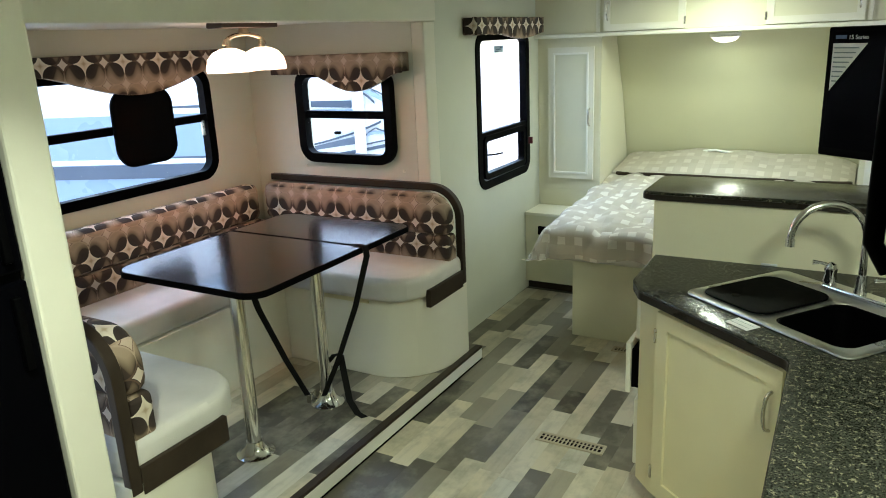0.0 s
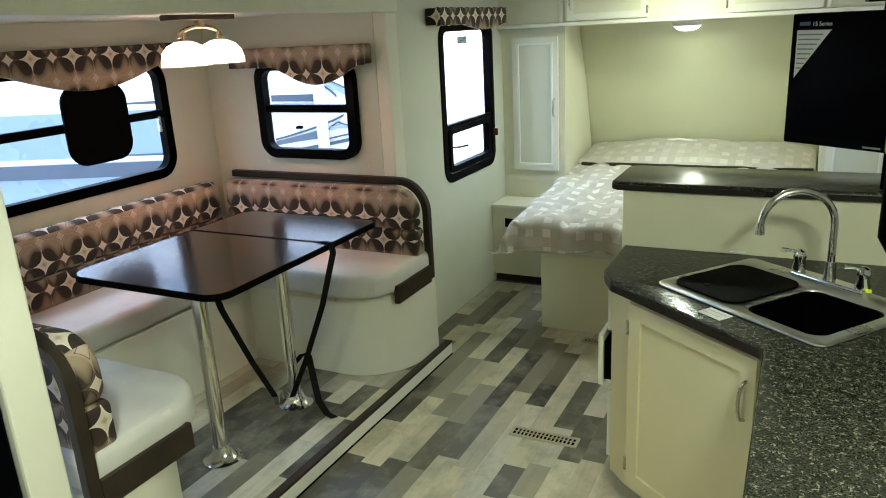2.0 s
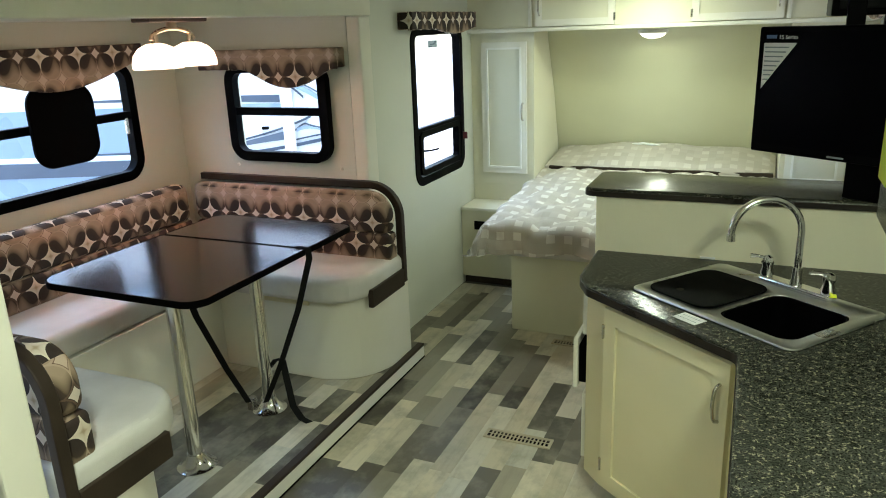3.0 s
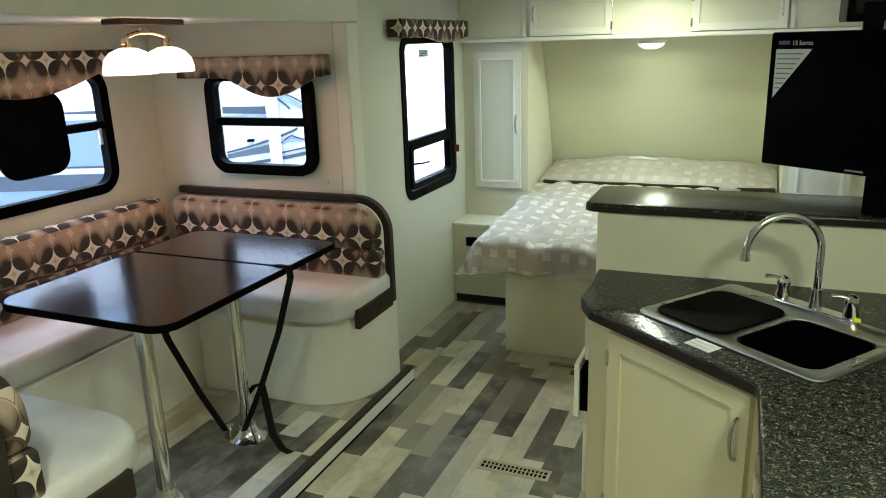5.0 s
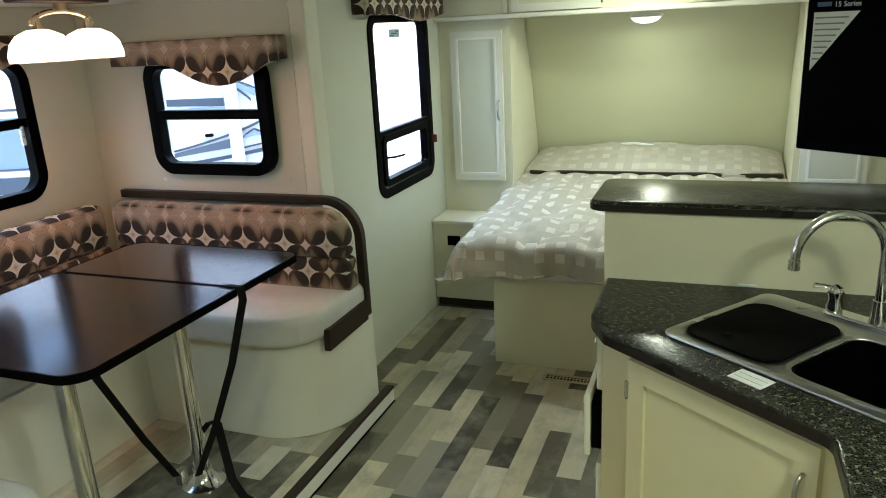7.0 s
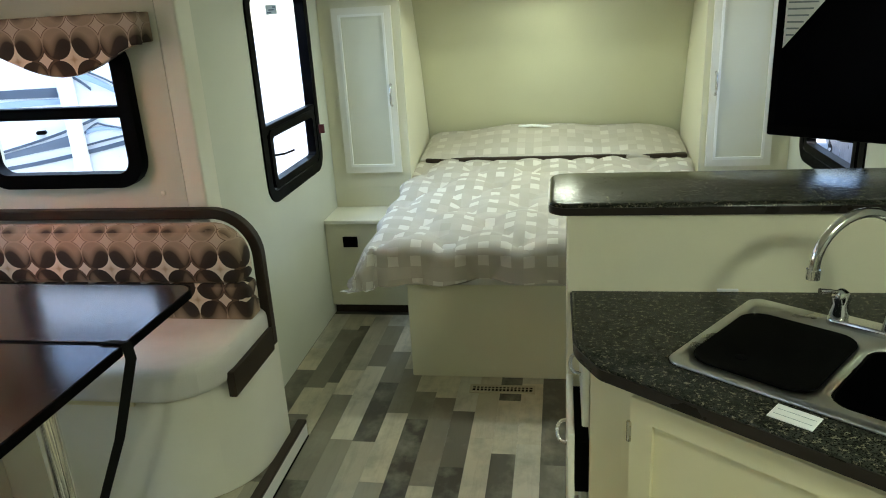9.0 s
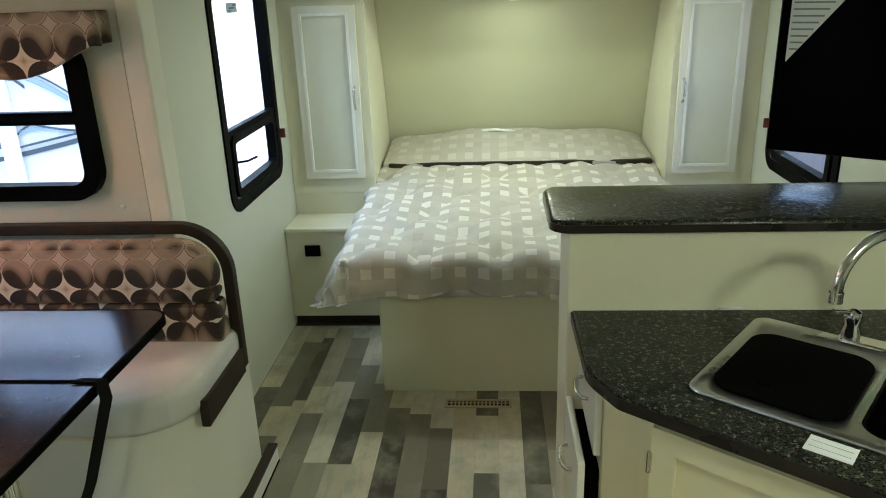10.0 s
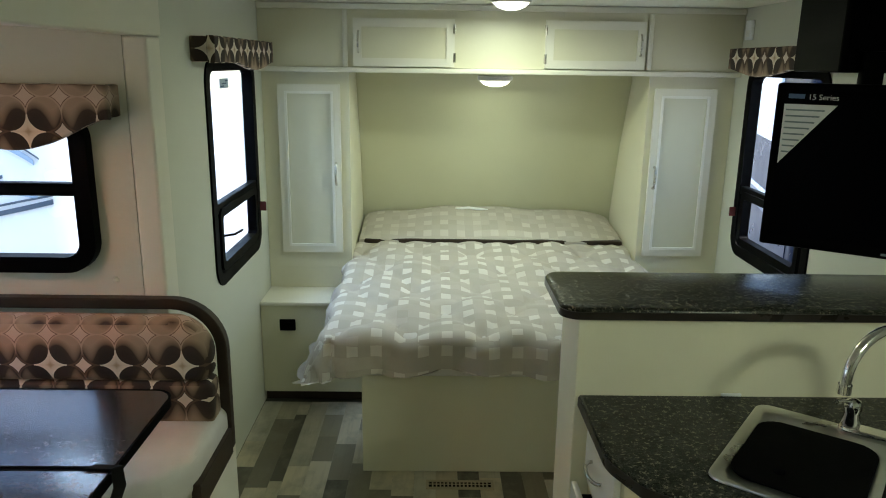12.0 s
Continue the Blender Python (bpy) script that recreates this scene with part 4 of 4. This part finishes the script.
faucet = thing("faucet", (1.35, 2.75, TOP_Z + 0.009), "chrome gooseneck kitchen faucet with two handles", "faucet")
bm = slab(sink_poly(0.195, 0.465, 0.385, 0.437, 0.02), TOP_Z + 0.0095, TOP_Z + 0.028, "z", 0.006)
part("base_plate", bm, CHROME, faucet)
fx, fy = sink_at(0.33, 0.41)
part("collar", turned([(0.0, 0.0), (0.02, 0.0), (0.017, 0.02), (0.015, 0.06), (0.0, 0.06)], (fx, fy, TOP_Z + 0.027)), CHROME, faucet)
tipd = Vector((-0.93, -0.36)).normalized()
pts = [(fx, fy, TOP_Z + 0.08), (fx, fy, TOP_Z + 0.205)]
R = 0.110
for k in range(1, 15):
    a = math.pi * 1.0 * k / 14
    pts.append((fx + tipd.x * R * (1 - math.cos(a)), fy + tipd.y * R * (1 - math.cos(a)), TOP_Z + 0.205 + R * math.sin(a)))
pts.append((pts[-1][0], pts[-1][1], pts[-1][2] - 0.006))
neck = part("neck", tube(pts, 0.0115, 16), CHROME, faucet, "bent chrome spout")
e = pts[-1]
part("aerator", tube([(e[0], e[1], e[2] + 0.004), (e[0], e[1], e[2] - 0.018)], 0.0145, 16), CHROME, neck)
for s in (0.22, 0.44):
    kx, ky = sink_at(s, 0.41)
    k = part("handle", turned([(0.0, 0.0), (0.020, 0.0), (0.022, 0.012), (0.017, 0.035), (0.021, 0.05), (0.016, 0.066), (0.006, 0.072), (0.0, 0.073)], (kx, ky, TOP_Z + 0.027)), CHROME, faucet)
    part("lever", tube([(kx, ky, TOP_Z + 0.088), (kx - 0.03, ky - 0.012, TOP_Z + 0.098), (kx - 0.055, ky - 0.02, TOP_Z + 0.10)], [0.006, 0.005, 0.008], 10), CHROME, k)

kx, ky = sink_at(0.46, 0.41)
part("sticker", box(kx - 0.008, kx + 0.008, ky - 0.022, ky - 0.006, TOP_Z + 0.0285, TOP_Z + 0.036, 0.001), YELLOW, faucet, "yellow-green sticker")

note = thing("paper_card", (1.10, 2.37, TOP_Z), "small white printed card lying on the worktop edge", "card")
nd = Vector((1.103, 2.375))
quad = [tuple(nd + SDIR * a + DDIR * b) for a, b in ((-0.042, -0.027), (0.042, -0.027), (0.042, 0.027), (-0.042, 0.027))]
card = part("sheet", slab(quad, TOP_Z + 0.001, TOP_Z + 0.003), WHITEPAPER, note)
for k in (-0.012, 0.008):
    bars = [tuple(nd + SDIR * a + DDIR * (b + k)) for a, b in ((-0.036, 0.0), (0.036, 0.0), (0.036, 0.0012), (-0.036, 0.0012))]
    part("print_line", slab(bars, TOP_Z + 0.0032, TOP_Z + 0.0036), INK, card)

# base cabinets
base = thing("sink_cabinet", (0.98, 2.4, 0), "cream corner base cabinet with an angled panelled door", "cabinet")
body_poly = [(0.735, PONY_Y - 0.003), (0.735, 2.645), (0.803, 2.570), (1.266, 2.214), (1.31, 2.214), (1.31, PONY_Y - 0.003)]
tall = body_poly[:4] + [(1.31, 2.18), (1.75, 2.18), (1.75, PONY_Y - 0.003)]
part("body", slab(body_poly, 0.07, 0.66), CABINET, base)
part("upper_body", ring(tall, [(1.2 + (x - 1.2) * 0.96, 2.6 + (y - 2.6) * 0.96) for x, y in tall], 0.6602, TOP_Z - 0.036, "z"), CABINET, base)
part("toe_kick", slab([(0.78, PONY_Y - 0.01), (0.80, 2.66), (1.29, 2.27), (1.29, PONY_Y - 0.01)], 0.0, 0.07), DARKWOOD, base)
DA, DB = Vector((0.805, 2.568)), Vector((1.268, 2.212))
du = (DB - DA).normalized()
dn = Vector((-0.6096, -0.7927))
L = (DB - DA).length


def angled(s0, s1, z0, z1, d0, d1, bevel=0.0, seg=1, bm=None):
    poly = [tuple(DA + du * s + dn * d) for s, d in ((s0, d0), (s1, d0), (s1, d1), (s0, d1))]
    return slab(poly, z0, z1, "z", bevel, seg, bm)


z0, z1, w = 0.10, 0.788, 0.055
door = part("door", angled(0.03, L - 0.03, z0, z1, 0.001, 0.010, 0.001), CABINET, base, "cream panelled door")
for a0, a1, b0, b1 in ((0.03, 0.03 + w, z0, z1), (L - 0.03 - w, L - 0.03, z0, z1), (0.03 + w, L - 0.03 - w, z1 - w, z1), (0.03 + w, L - 0.03 - w, z0, z0 + w)):
    part("rail", angled(a0, a1, b0, b1, 0.0105, 0.020, 0.0015), CABINET, door)
hp = DA + du * (L - 0.06)
part("handle", tube([(*(hp + dn * (0.02 + 0.028 * math.sin(math.pi * k / 8) ** 0.7)), 0.655 + 0.06 * math.cos(math.pi * k / 8)) for k in range(9)], 0.0055, 10), NICKEL, door, "bowed nickel handle")
for hz in (0.18, 0.70):
    g = DA + du * 0.028 + dn * 0.02
    part("hinge", tube([(*g, hz - 0.025), (*g, hz + 0.025)], 0.006, 8), NICKEL, door)
# drawer stack facing the bed aisle, the top one pulled open a little
for dz0, dz1, out in ((0.62, 0.795, 0.0), (0.40, 0.60, 0.035), (0.11, 0.38, 0.0)):
    dr = part("drawer_front", box(0.716 - out, 0.734 - out, 2.665, PONY_Y - 0.03, dz0, dz1, 0.004), TRIMWHITE, base, "cream drawer front")
    if out:
        # box painted black to give the shaded gap behind the front
        part("drawer_box", box(0.735 - out, 0.7348, 2.68, PONY_Y - 0.05, dz0 + 0.02, dz1 - 0.03), SOFTBLACK, dr)
    zc = (dz0 + dz1) / 2
    part("handle", tube([(0.716 - out - 0.026 * math.sin(math.pi * k / 8) ** 0.7, 2.83 + 0.055 * math.cos(math.pi * k / 8), zc) for k in range(9)], 0.005, 10), NICKEL, dr)
gal = thing("galley_cabinet", (1.5, 1.6, 0), "cream galley base cabinet with a panelled door", "cabinet")
part("body", box(1.305, RIGHT - 0.003, 0.64, 2.175, 0.07, TOP_Z - 0.036, 0.002), CABINET, gal)
part("toe_kick", box(1.34, RIGHT - 0.003, 0.65, 2.19, 0.0, 0.07), DARKWOOD, gal)
for y0, y1, hy in ((1.66, 2.155, 1.70), (1.20, 1.62, 1.58), (0.68, 1.16, 1.0)):
    door = part("door", ring(rect(y0, y1, 0.10, 0.79), rect(y0 + 0.05, y1 - 0.05, 0.15, 0.74), 1.285, 1.303, "x"), CABINET, gal, "cream panelled door")
    part("panel", box(1.292, 1.302, y0 + 0.046, y1 - 0.046, 0.146, 0.744), CABINET, door)
    hy = y1 - 0.04
    part("handle", tube([(1.284 - 0.028 * math.sin(math.pi * k / 8) ** 0.7, hy, 0.66 + 0.055 * math.cos(math.pi * k / 8)) for k in range(9)], 0.005, 10), NICKEL, door)
tag = thing("hang_tag", (1.254, 2.12, 0.46), "orange and white paper tag hanging from a door handle", "tag")
part("card", box(1.2525, 1.2555, 2.10, 2.14, 0.46, 0.575, 0.001), ORANGE, tag)
part("string", tube([(1.254, 2.12, 0.575), (1.256, 2.117, 0.615)], 0.0015, 6), WHITEPAPER, tag)

micro = thing("microwave", (1.6, 0.9, 1.48), "black wall-hung microwave above the galley", "microwave")
part("case", box(1.41, RIGHT - 0.003, 0.60, 1.16, 1.484, 1.80, 0.012), BLACK, micro)
mdoor = part("door", box(1.388, 1.409, 0.78, 1.155, 1.49, 1.795, 0.006), SCREEN, micro, "dark glass door")
part("handle", tube([(1.378, 0.80, 1.52), (1.366, 0.80, 1.54), (1.366, 0.80, 1.74), (1.378, 0.80, 1.76)], 0.007, 10), BLACK, mdoor)
part("control_panel", box(1.388, 1.409, 0.605, 0.775, 1.49, 1.795, 0.006), BLACK, micro)
part("label", box(1.3845, 1.387, 1.09, 1.15, 1.54, 1.62), YELLOW, micro, "yellow paper label")

# television
TV0, TVW, TVH, TVZ = Vector((1.222, 3.19)), 0.66, 0.445, 1.228
tu = Vector((0.82, -0.572)).normalized()
tn = Vector((tu.y, -tu.x))


def tv_poly(s0, s1, d0, d1):
    return [tuple(TV0 + tu * s + tn * d) for s, d in ((s0, d0), (s1, d0), (s1, d1), (s0, d1))]


tv = thing("television", (1.45, 3.05, TVZ), "flat black television turned towards the dinette", "television")
part("case", slab(tv_poly(0, TVW, -0.05, 0.0), TVZ, TVZ + TVH, "z", 0.006), BLACK, tv)
scr = part("screen", slab(tv_poly(0.018, TVW - 0.018, 0.001, 0.003), TVZ + 0.03, TVZ + TVH - 0.018), SCREEN, tv, "glossy dark screen")


def on_tv(s0, s1, z0, z1, d=0.004):
    return slab(tv_poly(s0, s1, d, d + 0.0008), TVZ + z0, TVZ + z1)


b = bmesh.new()
tri = [(0.022, TVH - 0.055), (0.15, TVH - 0.055), (0.022, TVH - 0.215)]
front, back = [], []
for s, z in tri:
    for lst, d in ((front, 0.0045), (back, 0.0035)):
        p = TV0 + tu * s + tn * d
        lst.append(b.verts.new((p.x, p.y, TVZ + z)))
b.faces.new(front)
b.faces.new(back[::-1])
for k in range(3):
    b.faces.new((front[k], back[k], back[(k + 1) % 3], front[(k + 1) % 3]))
sticker = part("sticker", b, WHITEPAPER, tv, "white triangular spec sticker")
for k in range(8):
    z = TVH - 0.072 - 0.016 * k
    part("text_bar", on_tv(0.028, 0.034 + 0.10 * (1 - (k + 1.2) / 9.5), z, z + 0.004, 0.005), INK, sticker)
part("badge", slab(tv_poly(0.03, 0.07, 0.004, 0.005), TVZ + TVH - 0.040, TVZ + TVH - 0.028), INKBLUE, tv, "blue oval badge")
txt = bpy.data.curves.new("lettering", "FONT")
txt.body, txt.size, txt.extrude = "15 Series", 0.020, 0.0004
tob = new("lettering_tmp", txt)
bpy.context.view_layer.update()
tme = bpy.data.meshes.new_from_object(tob.evaluated_get(bpy.context.evaluated_depsgraph_get()))
bpy.data.objects.remove(tob)
p = TV0 + tu * 0.078 + tn * 0.005
m = Matrix(((tu.x, 0, tn.x, p.x), (tu.y, 0, tn.y, p.y), (0, 1, 0, TVZ + TVH - 0.042), (0, 0, 0, 1)))
tme.transform(m)
tme.materials.clear()
tme.materials.append(WHITEPAPER)
lob = new("lettering", tme)
lob.parent, lob.matrix_parent_inverse = tv, Matrix.Translation(-tv.location)
lab = part("logo_bar", on_tv(TVW / 2 - 0.03, TVW / 2 + 0.03, 0.010, 0.016), INK, tv)
part("mount_arm", slab(tv_poly(0.26, 0.40, -0.16, -0.051), TVZ + 0.10, TVZ + 0.30, "z", 0.004), BLACK, tv)
part("stand", slab(tv_poly(0.34, TVW - 0.01, -0.09, -0.052), BAR_Z + 0.001, TVZ + 0.12, "z", 0.004), BLACK, tv)
mount = thing("tv_mount_box", (1.62, 3.5, 1.70), "black box fixed under the ceiling behind the television", "media box")
part("case", box(1.45, RIGHT - 0.003, 3.32, 3.60, 1.70, CEILING - 0.002, 0.006), BLACK, mount)
part("front_panel", box(1.47, RIGHT - 0.02, 3.312, 3.3195, 1.72, CEILING - 0.02, 0.003), SCREEN, mount, "dark glass front")
part("bracket", box(1.50, 1.56, 3.28, 3.3115, 1.60, 1.76, 0.004), BLACK, mount)


for kx in (-0.706, -1.357):
    kn = thing("wall_button", (kx, SLIDE_FAR - 0.004, 1.025), "small cream screw cap on the wall below the window", "screw cap", "screw caps")
    part("cap", tube([(kx, SLIDE_FAR - 0.0005, 1.035), (kx, SLIDE_FAR - 0.005, 1.035), (kx, SLIDE_FAR - 0.008, 1.035)], [0.009, 0.009, 0.005], 14), TRIMWHITE, kn)
clip = thing("sealant_strip", (1.11, PONY_Y - 0.004, TOP_Z), "small white plastic strip at the foot of the half wall", "strip")
part("strip", box(1.08, 1.135, PONY_Y - 0.010, PONY_Y - 0.002, TOP_Z + 0.0005, TOP_Z + 0.008, 0.002), WHITEPAPER, clip)
sens = thing("wall_sensor", (RIGHT - 0.01, 4.78, 1.83), "pale plastic sensor box high on the wall", "sensor")
part("case", box(RIGHT - 0.016, RIGHT - 0.0005, 4.745, 4.815, 1.835, 1.925, 0.004), WHITEPAPER, sens)
part("grille", box(RIGHT - 0.018, RIGHT - 0.0162, 4.76, 4.80, 1.85, 1.88, 0.0005), MOULD, sens)


# ---- floor registers ----
def register(x0, x1, y0, y1):
    ob = thing("floor_register", ((x0 + x1) / 2, (y0 + y1) / 2, 0), "tan metal floor heating register with slots", "floor vent", "floor registers")
    fr = ring(rect(x0 - 0.012, x1 + 0.012, y0 - 0.012, y1 + 0.012), rect(x0, x1, y0, y1), 0.0002, 0.006, "z")
    part("frame", fr, BRONZE, ob)
    part("well", box(x0, x1, y0, y1, -0.003, 0.0015), SOFTBLACK, ob)
    n = 16
    for k in range(1, n):
        x = x0 + (x1 - x0) * k / n
        part("slat", box(x - 0.003, x + 0.003, y0, y1, 0.0016, 0.005), BRONZE, ob)
    part("slat", box(x0, x1, (y0 + y1) / 2 - 0.003, (y0 + y1) / 2 + 0.003, 0.0052, 0.0058), BRONZE, ob)


BRONZE = mottled("tan_metal", (0.46, 0.40, 0.28), 0.5, 0.08, 8, 90, 0.03)
register(0.262, 0.535, 2.845, 2.895)
register(0.285, 0.545, 3.875, 3.915)

# ---- outside ----
structure("ground", box(-60, 60, -60, 60, -0.80, -0.75), ASPHALT, "pale gravel lot outside", "ground")


def trailer(at, turn, length, height, label, paint=None, pane=None):
    """A parked white travel trailer: body with rounded roof, lower panels, windows and wheels."""
    ob = thing("travel_trailer", at, label, "trailer", "parked trailers")
    prof = corners([(-1.2, 0.45), (1.2, 0.45), (1.2, height), (-1.2, height)], [0.05, 0.05, 0.25, 0.25], 6)
    local_part("body", slab(prof, -length / 2, length / 2, "y", 0.12, 4), paint or BODYWHITE, ob)
    for s in (-1, 1):
        x0, x1 = sorted((s * 1.2, s * 1.206))
        local_part("lower_panel", box(x0, x1, -length / 2 + 0.2, length / 2 - 1.7, 0.6, 1.90), paint or BODYBLUE, ob, "pale blue-grey lower panel")
        x0, x1 = sorted((s * 1.2, s * 1.212))
        local_part("stripe", box(x0, x1, -length / 2 + 0.3, length / 2 - 1.75, 1.33, 1.455), BODYGREY, ob, "dark slate decal band")
        local_part("stripe", box(x0, x1, -length / 2 + 0.3, length / 2 - 1.75, 1.462, 1.505), BODYWHITE, ob, "white decal band")
        for wy in (-length * 0.30, length * 0.02) if paint else (-length * 0.30,):
            # the navy trailer's panes are painted white for bright sky behind them
            local_part("window", slab(corners(rect(wy - 0.5, wy + 0.5, 1.9, 2.5), 0.12), *sorted((s * 1.19, s * 1.22)), "x", 0.004), pane or BLACK, ob, "window painted white for the sky seen through it" if pane else "dark window")
        for y in (-0.45, 0.45):
            tyre = local_part("wheel", tube([(s * 1.0, y, 0.34), (s * 1.2, y, 0.34)], 0.34, 28), SOFTBLACK, ob, "black tyre")
            local_part("rim", tube([(s * 1.195, y, 0.34), (s * 1.21, y, 0.34)], 0.2, 20), NICKEL, tyre)
    ob.matrix_basis = pose(*at, 0, 0, turn)
    return ob


def swoosh(ob, material, start, middle, end, wide0, wide1, label="", proud=1.216):
    """A decal curve on the near flank, from start over middle to end, its width running from wide0 to wide1."""
    a, b, c = Vector(start), Vector(middle), Vector(end)
    mid = b * 2 - (a + c) / 2
    line = [a * (1 - f) ** 2 + mid * 2 * f * (1 - f) + c * f * f for f in [k / 14 for k in range(15)]]
    lower = [(p.x, p.y - wide0 - (wide1 - wide0) * k / 14) for k, p in enumerate(line)]
    local_part("decal", slab([(p.x, p.y) for p in line] + lower[::-1], 1.2, proud, "x"), material, ob, label)


near_trailer = trailer((-6.258, 5.106, -0.75), -67.56, 8.4, 3.0, "white travel trailer with slate bands and swept decals parked alongside")
for mt, a, b, c, w0, w1 in (
        (BODYGREY, (1.70, 1.96), (2.6, 1.975), (3.60, 1.965), 0.008, 0.06),
        (BODYGREY, (1.65, 1.524), (2.0, 1.524), (2.40, 1.524), 0.004, 0.02),
        (BODYPALE, (2.95, 1.885), (3.35, 1.90), (3.62, 1.89), 0.05, 0.03),
        (BODYGREY, (2.90, 1.545), (3.45, 1.655), (3.85, 1.79), 0.012, 0.020),
        (BODYSLATE, (2.90, 1.515), (3.45, 1.625), (3.66, 1.675), 0.015, 0.085),
        (BODYGREY, (2.90, 1.48), (3.45, 1.52), (4.1, 1.63), 0.02, 0.03),
        (BODYGREY, (3.66, 1.63), (3.74, 1.70), (3.80, 1.73), 0.02, 0.012),
        (BODYGREY, (3.80, 1.73), (3.90, 1.695), (4.05, 1.665), 0.012, 0.012),
        (BODYPALE, (3.72, 1.685), (3.85, 1.70), (4.02, 1.655), 0.03, 0.02),
        (BODYGREY, (3.66, 1.585), (3.85, 1.62), (4.10, 1.66), 0.012, 0.012),
        (BODYGREY, (3.30, 2.22), (3.60, 2.10), (3.80, 1.95), 0.012, 0.020),
        (BODYPALE, (3.62, 2.12), (3.85, 2.0), (4.02, 1.87), 0.05, 0.03),
        (BODYGREY, (3.70, 2.09), (3.88, 2.01), (4.05, 1.88), 0.012, 0.010)):
    swoosh(near_trailer, mt, a, b, c, w0, w1)
local_part("marker_lamp", slab(corners(rect(3.43, 3.49, 1.682, 1.706), 0.011), 1.2, 1.222, "x"), BLACK, near_trailer, "dark oval marker lamp")
local_part("corner_post", slab(corners(rect(3.62, 3.71, 0.45, 2.14), 0.01), 1.218, 1.26, "x"), BODYWHITE, near_trailer, "white upright post")
trailer((4.7, 9.0, -0.75), -14, 7.0, 3.4, "dark blue trailer with pale windows parked on the galley side", BODYNAVY, BODYWHITE)

decal = thing("window_sticker", (LEFT - 0.032, 4.36, 1.60), "small pale blue printed sticker on the bedside window glass", "sticker")
sheet = part("sheet", box(LEFT - 0.0335, LEFT - 0.0325, 4.30, 4.43, 1.595, 1.635), STICKERBLUE, decal)
for k, (y0, y1) in enumerate(((4.31, 4.36), (4.33, 4.40), (4.38, 4.42))):
    part("print_bar", box(LEFT - 0.0324, LEFT - 0.032, y0, y1, 1.600 + 0.011 * k, 1.606 + 0.011 * k), INKBLUE, sheet)


# ---- floor planks, last ----
floor = thing("floor", (0.3, 2.5, 0), "weathered grey and beige plank vinyl floor", "floor")
floor["kind"] = "structure"
slide_floor = thing("floor_slide_planks", (-0.9, 2.4, SLIDE_FLOOR), "weathered grey and beige plank vinyl floor of the slide-out", "floor")
slide_floor["kind"] = "structure"
W = 0.092
rng = random.Random(5)
rest, rest_slide = bmesh.new(), bmesh.new()


def plank_box(bm, x0, x1, y0, y1, z):
    vs = [bm.verts.new(p) for p in ((x0, y0, z), (x1, y0, z), (x1, y1, z), (x0, y1, z), (x0, y0, z - 0.003), (x1, y0, z - 0.003), (x1, y1, z - 0.003), (x0, y1, z - 0.003))]
    for f in ((0, 1, 2, 3), (0, 4, 5, 1), (1, 5, 6, 2), (2, 6, 7, 3), (3, 7, 4, 0)):
        bm.faces.new([vs[i] for i in f])


def lay(x0, x1, y0, y1, z, parent, spare, near, holes=()):
    count = 0
    x = x0
    while x < x1 - 0.005:
        xe = min(x + W, x1)
        y = y0 - rng.uniform(0, 0.3)
        while y < y1:
            ye = y + rng.choice((0.22, 0.30, 0.38, 0.46, 0.60))
            a, b = max(y, y0), min(ye, y1)
            if b - a > 0.01:
                if near(0.5 * (x + xe), 0.5 * (a + b)) and count < 290:
                    bm = bmesh.new()
                    plank_box(bm, x + 0.0002, xe - 0.0002, a + 0.0002, b - 0.0002, z)
                    part("plank", bm, PLANK, parent, "", False)
                    count += 1
                else:
                    plank_box(spare, x + 0.0002, xe - 0.0002, a + 0.0002, b - 0.0002, z)
            y = ye
        x = xe


lay(SLIDE_EDGE + 0.016, RIGHT - 0.002, BACK + 0.002, 4.66, 0.0, floor, rest, lambda x, y: x < 0.76 and 1.75 < y < 4.62)
lay(-1.24, SLIDE_EDGE - 0.0225, 1.26, SLIDE_FAR + 0.08, SLIDE_FLOOR, slide_floor, rest_slide, lambda x, y: y > 1.75)
for y0, y1 in ((SLIDE_FAR + 0.092, 4.66), (BACK, 1.13)):
    lay(LEFT + 0.002, SLIDE_EDGE + 0.015, y0, y1, 0.0, floor, rest, lambda x, y: False)
tagged(part("planks_rest", rest, PLANK, floor, "remaining floor planks", False), "", "", "", "stuff")
tagged(part("planks_rest", rest_slide, PLANK, slide_floor, "remaining floor planks", False), "", "", "", "stuff")
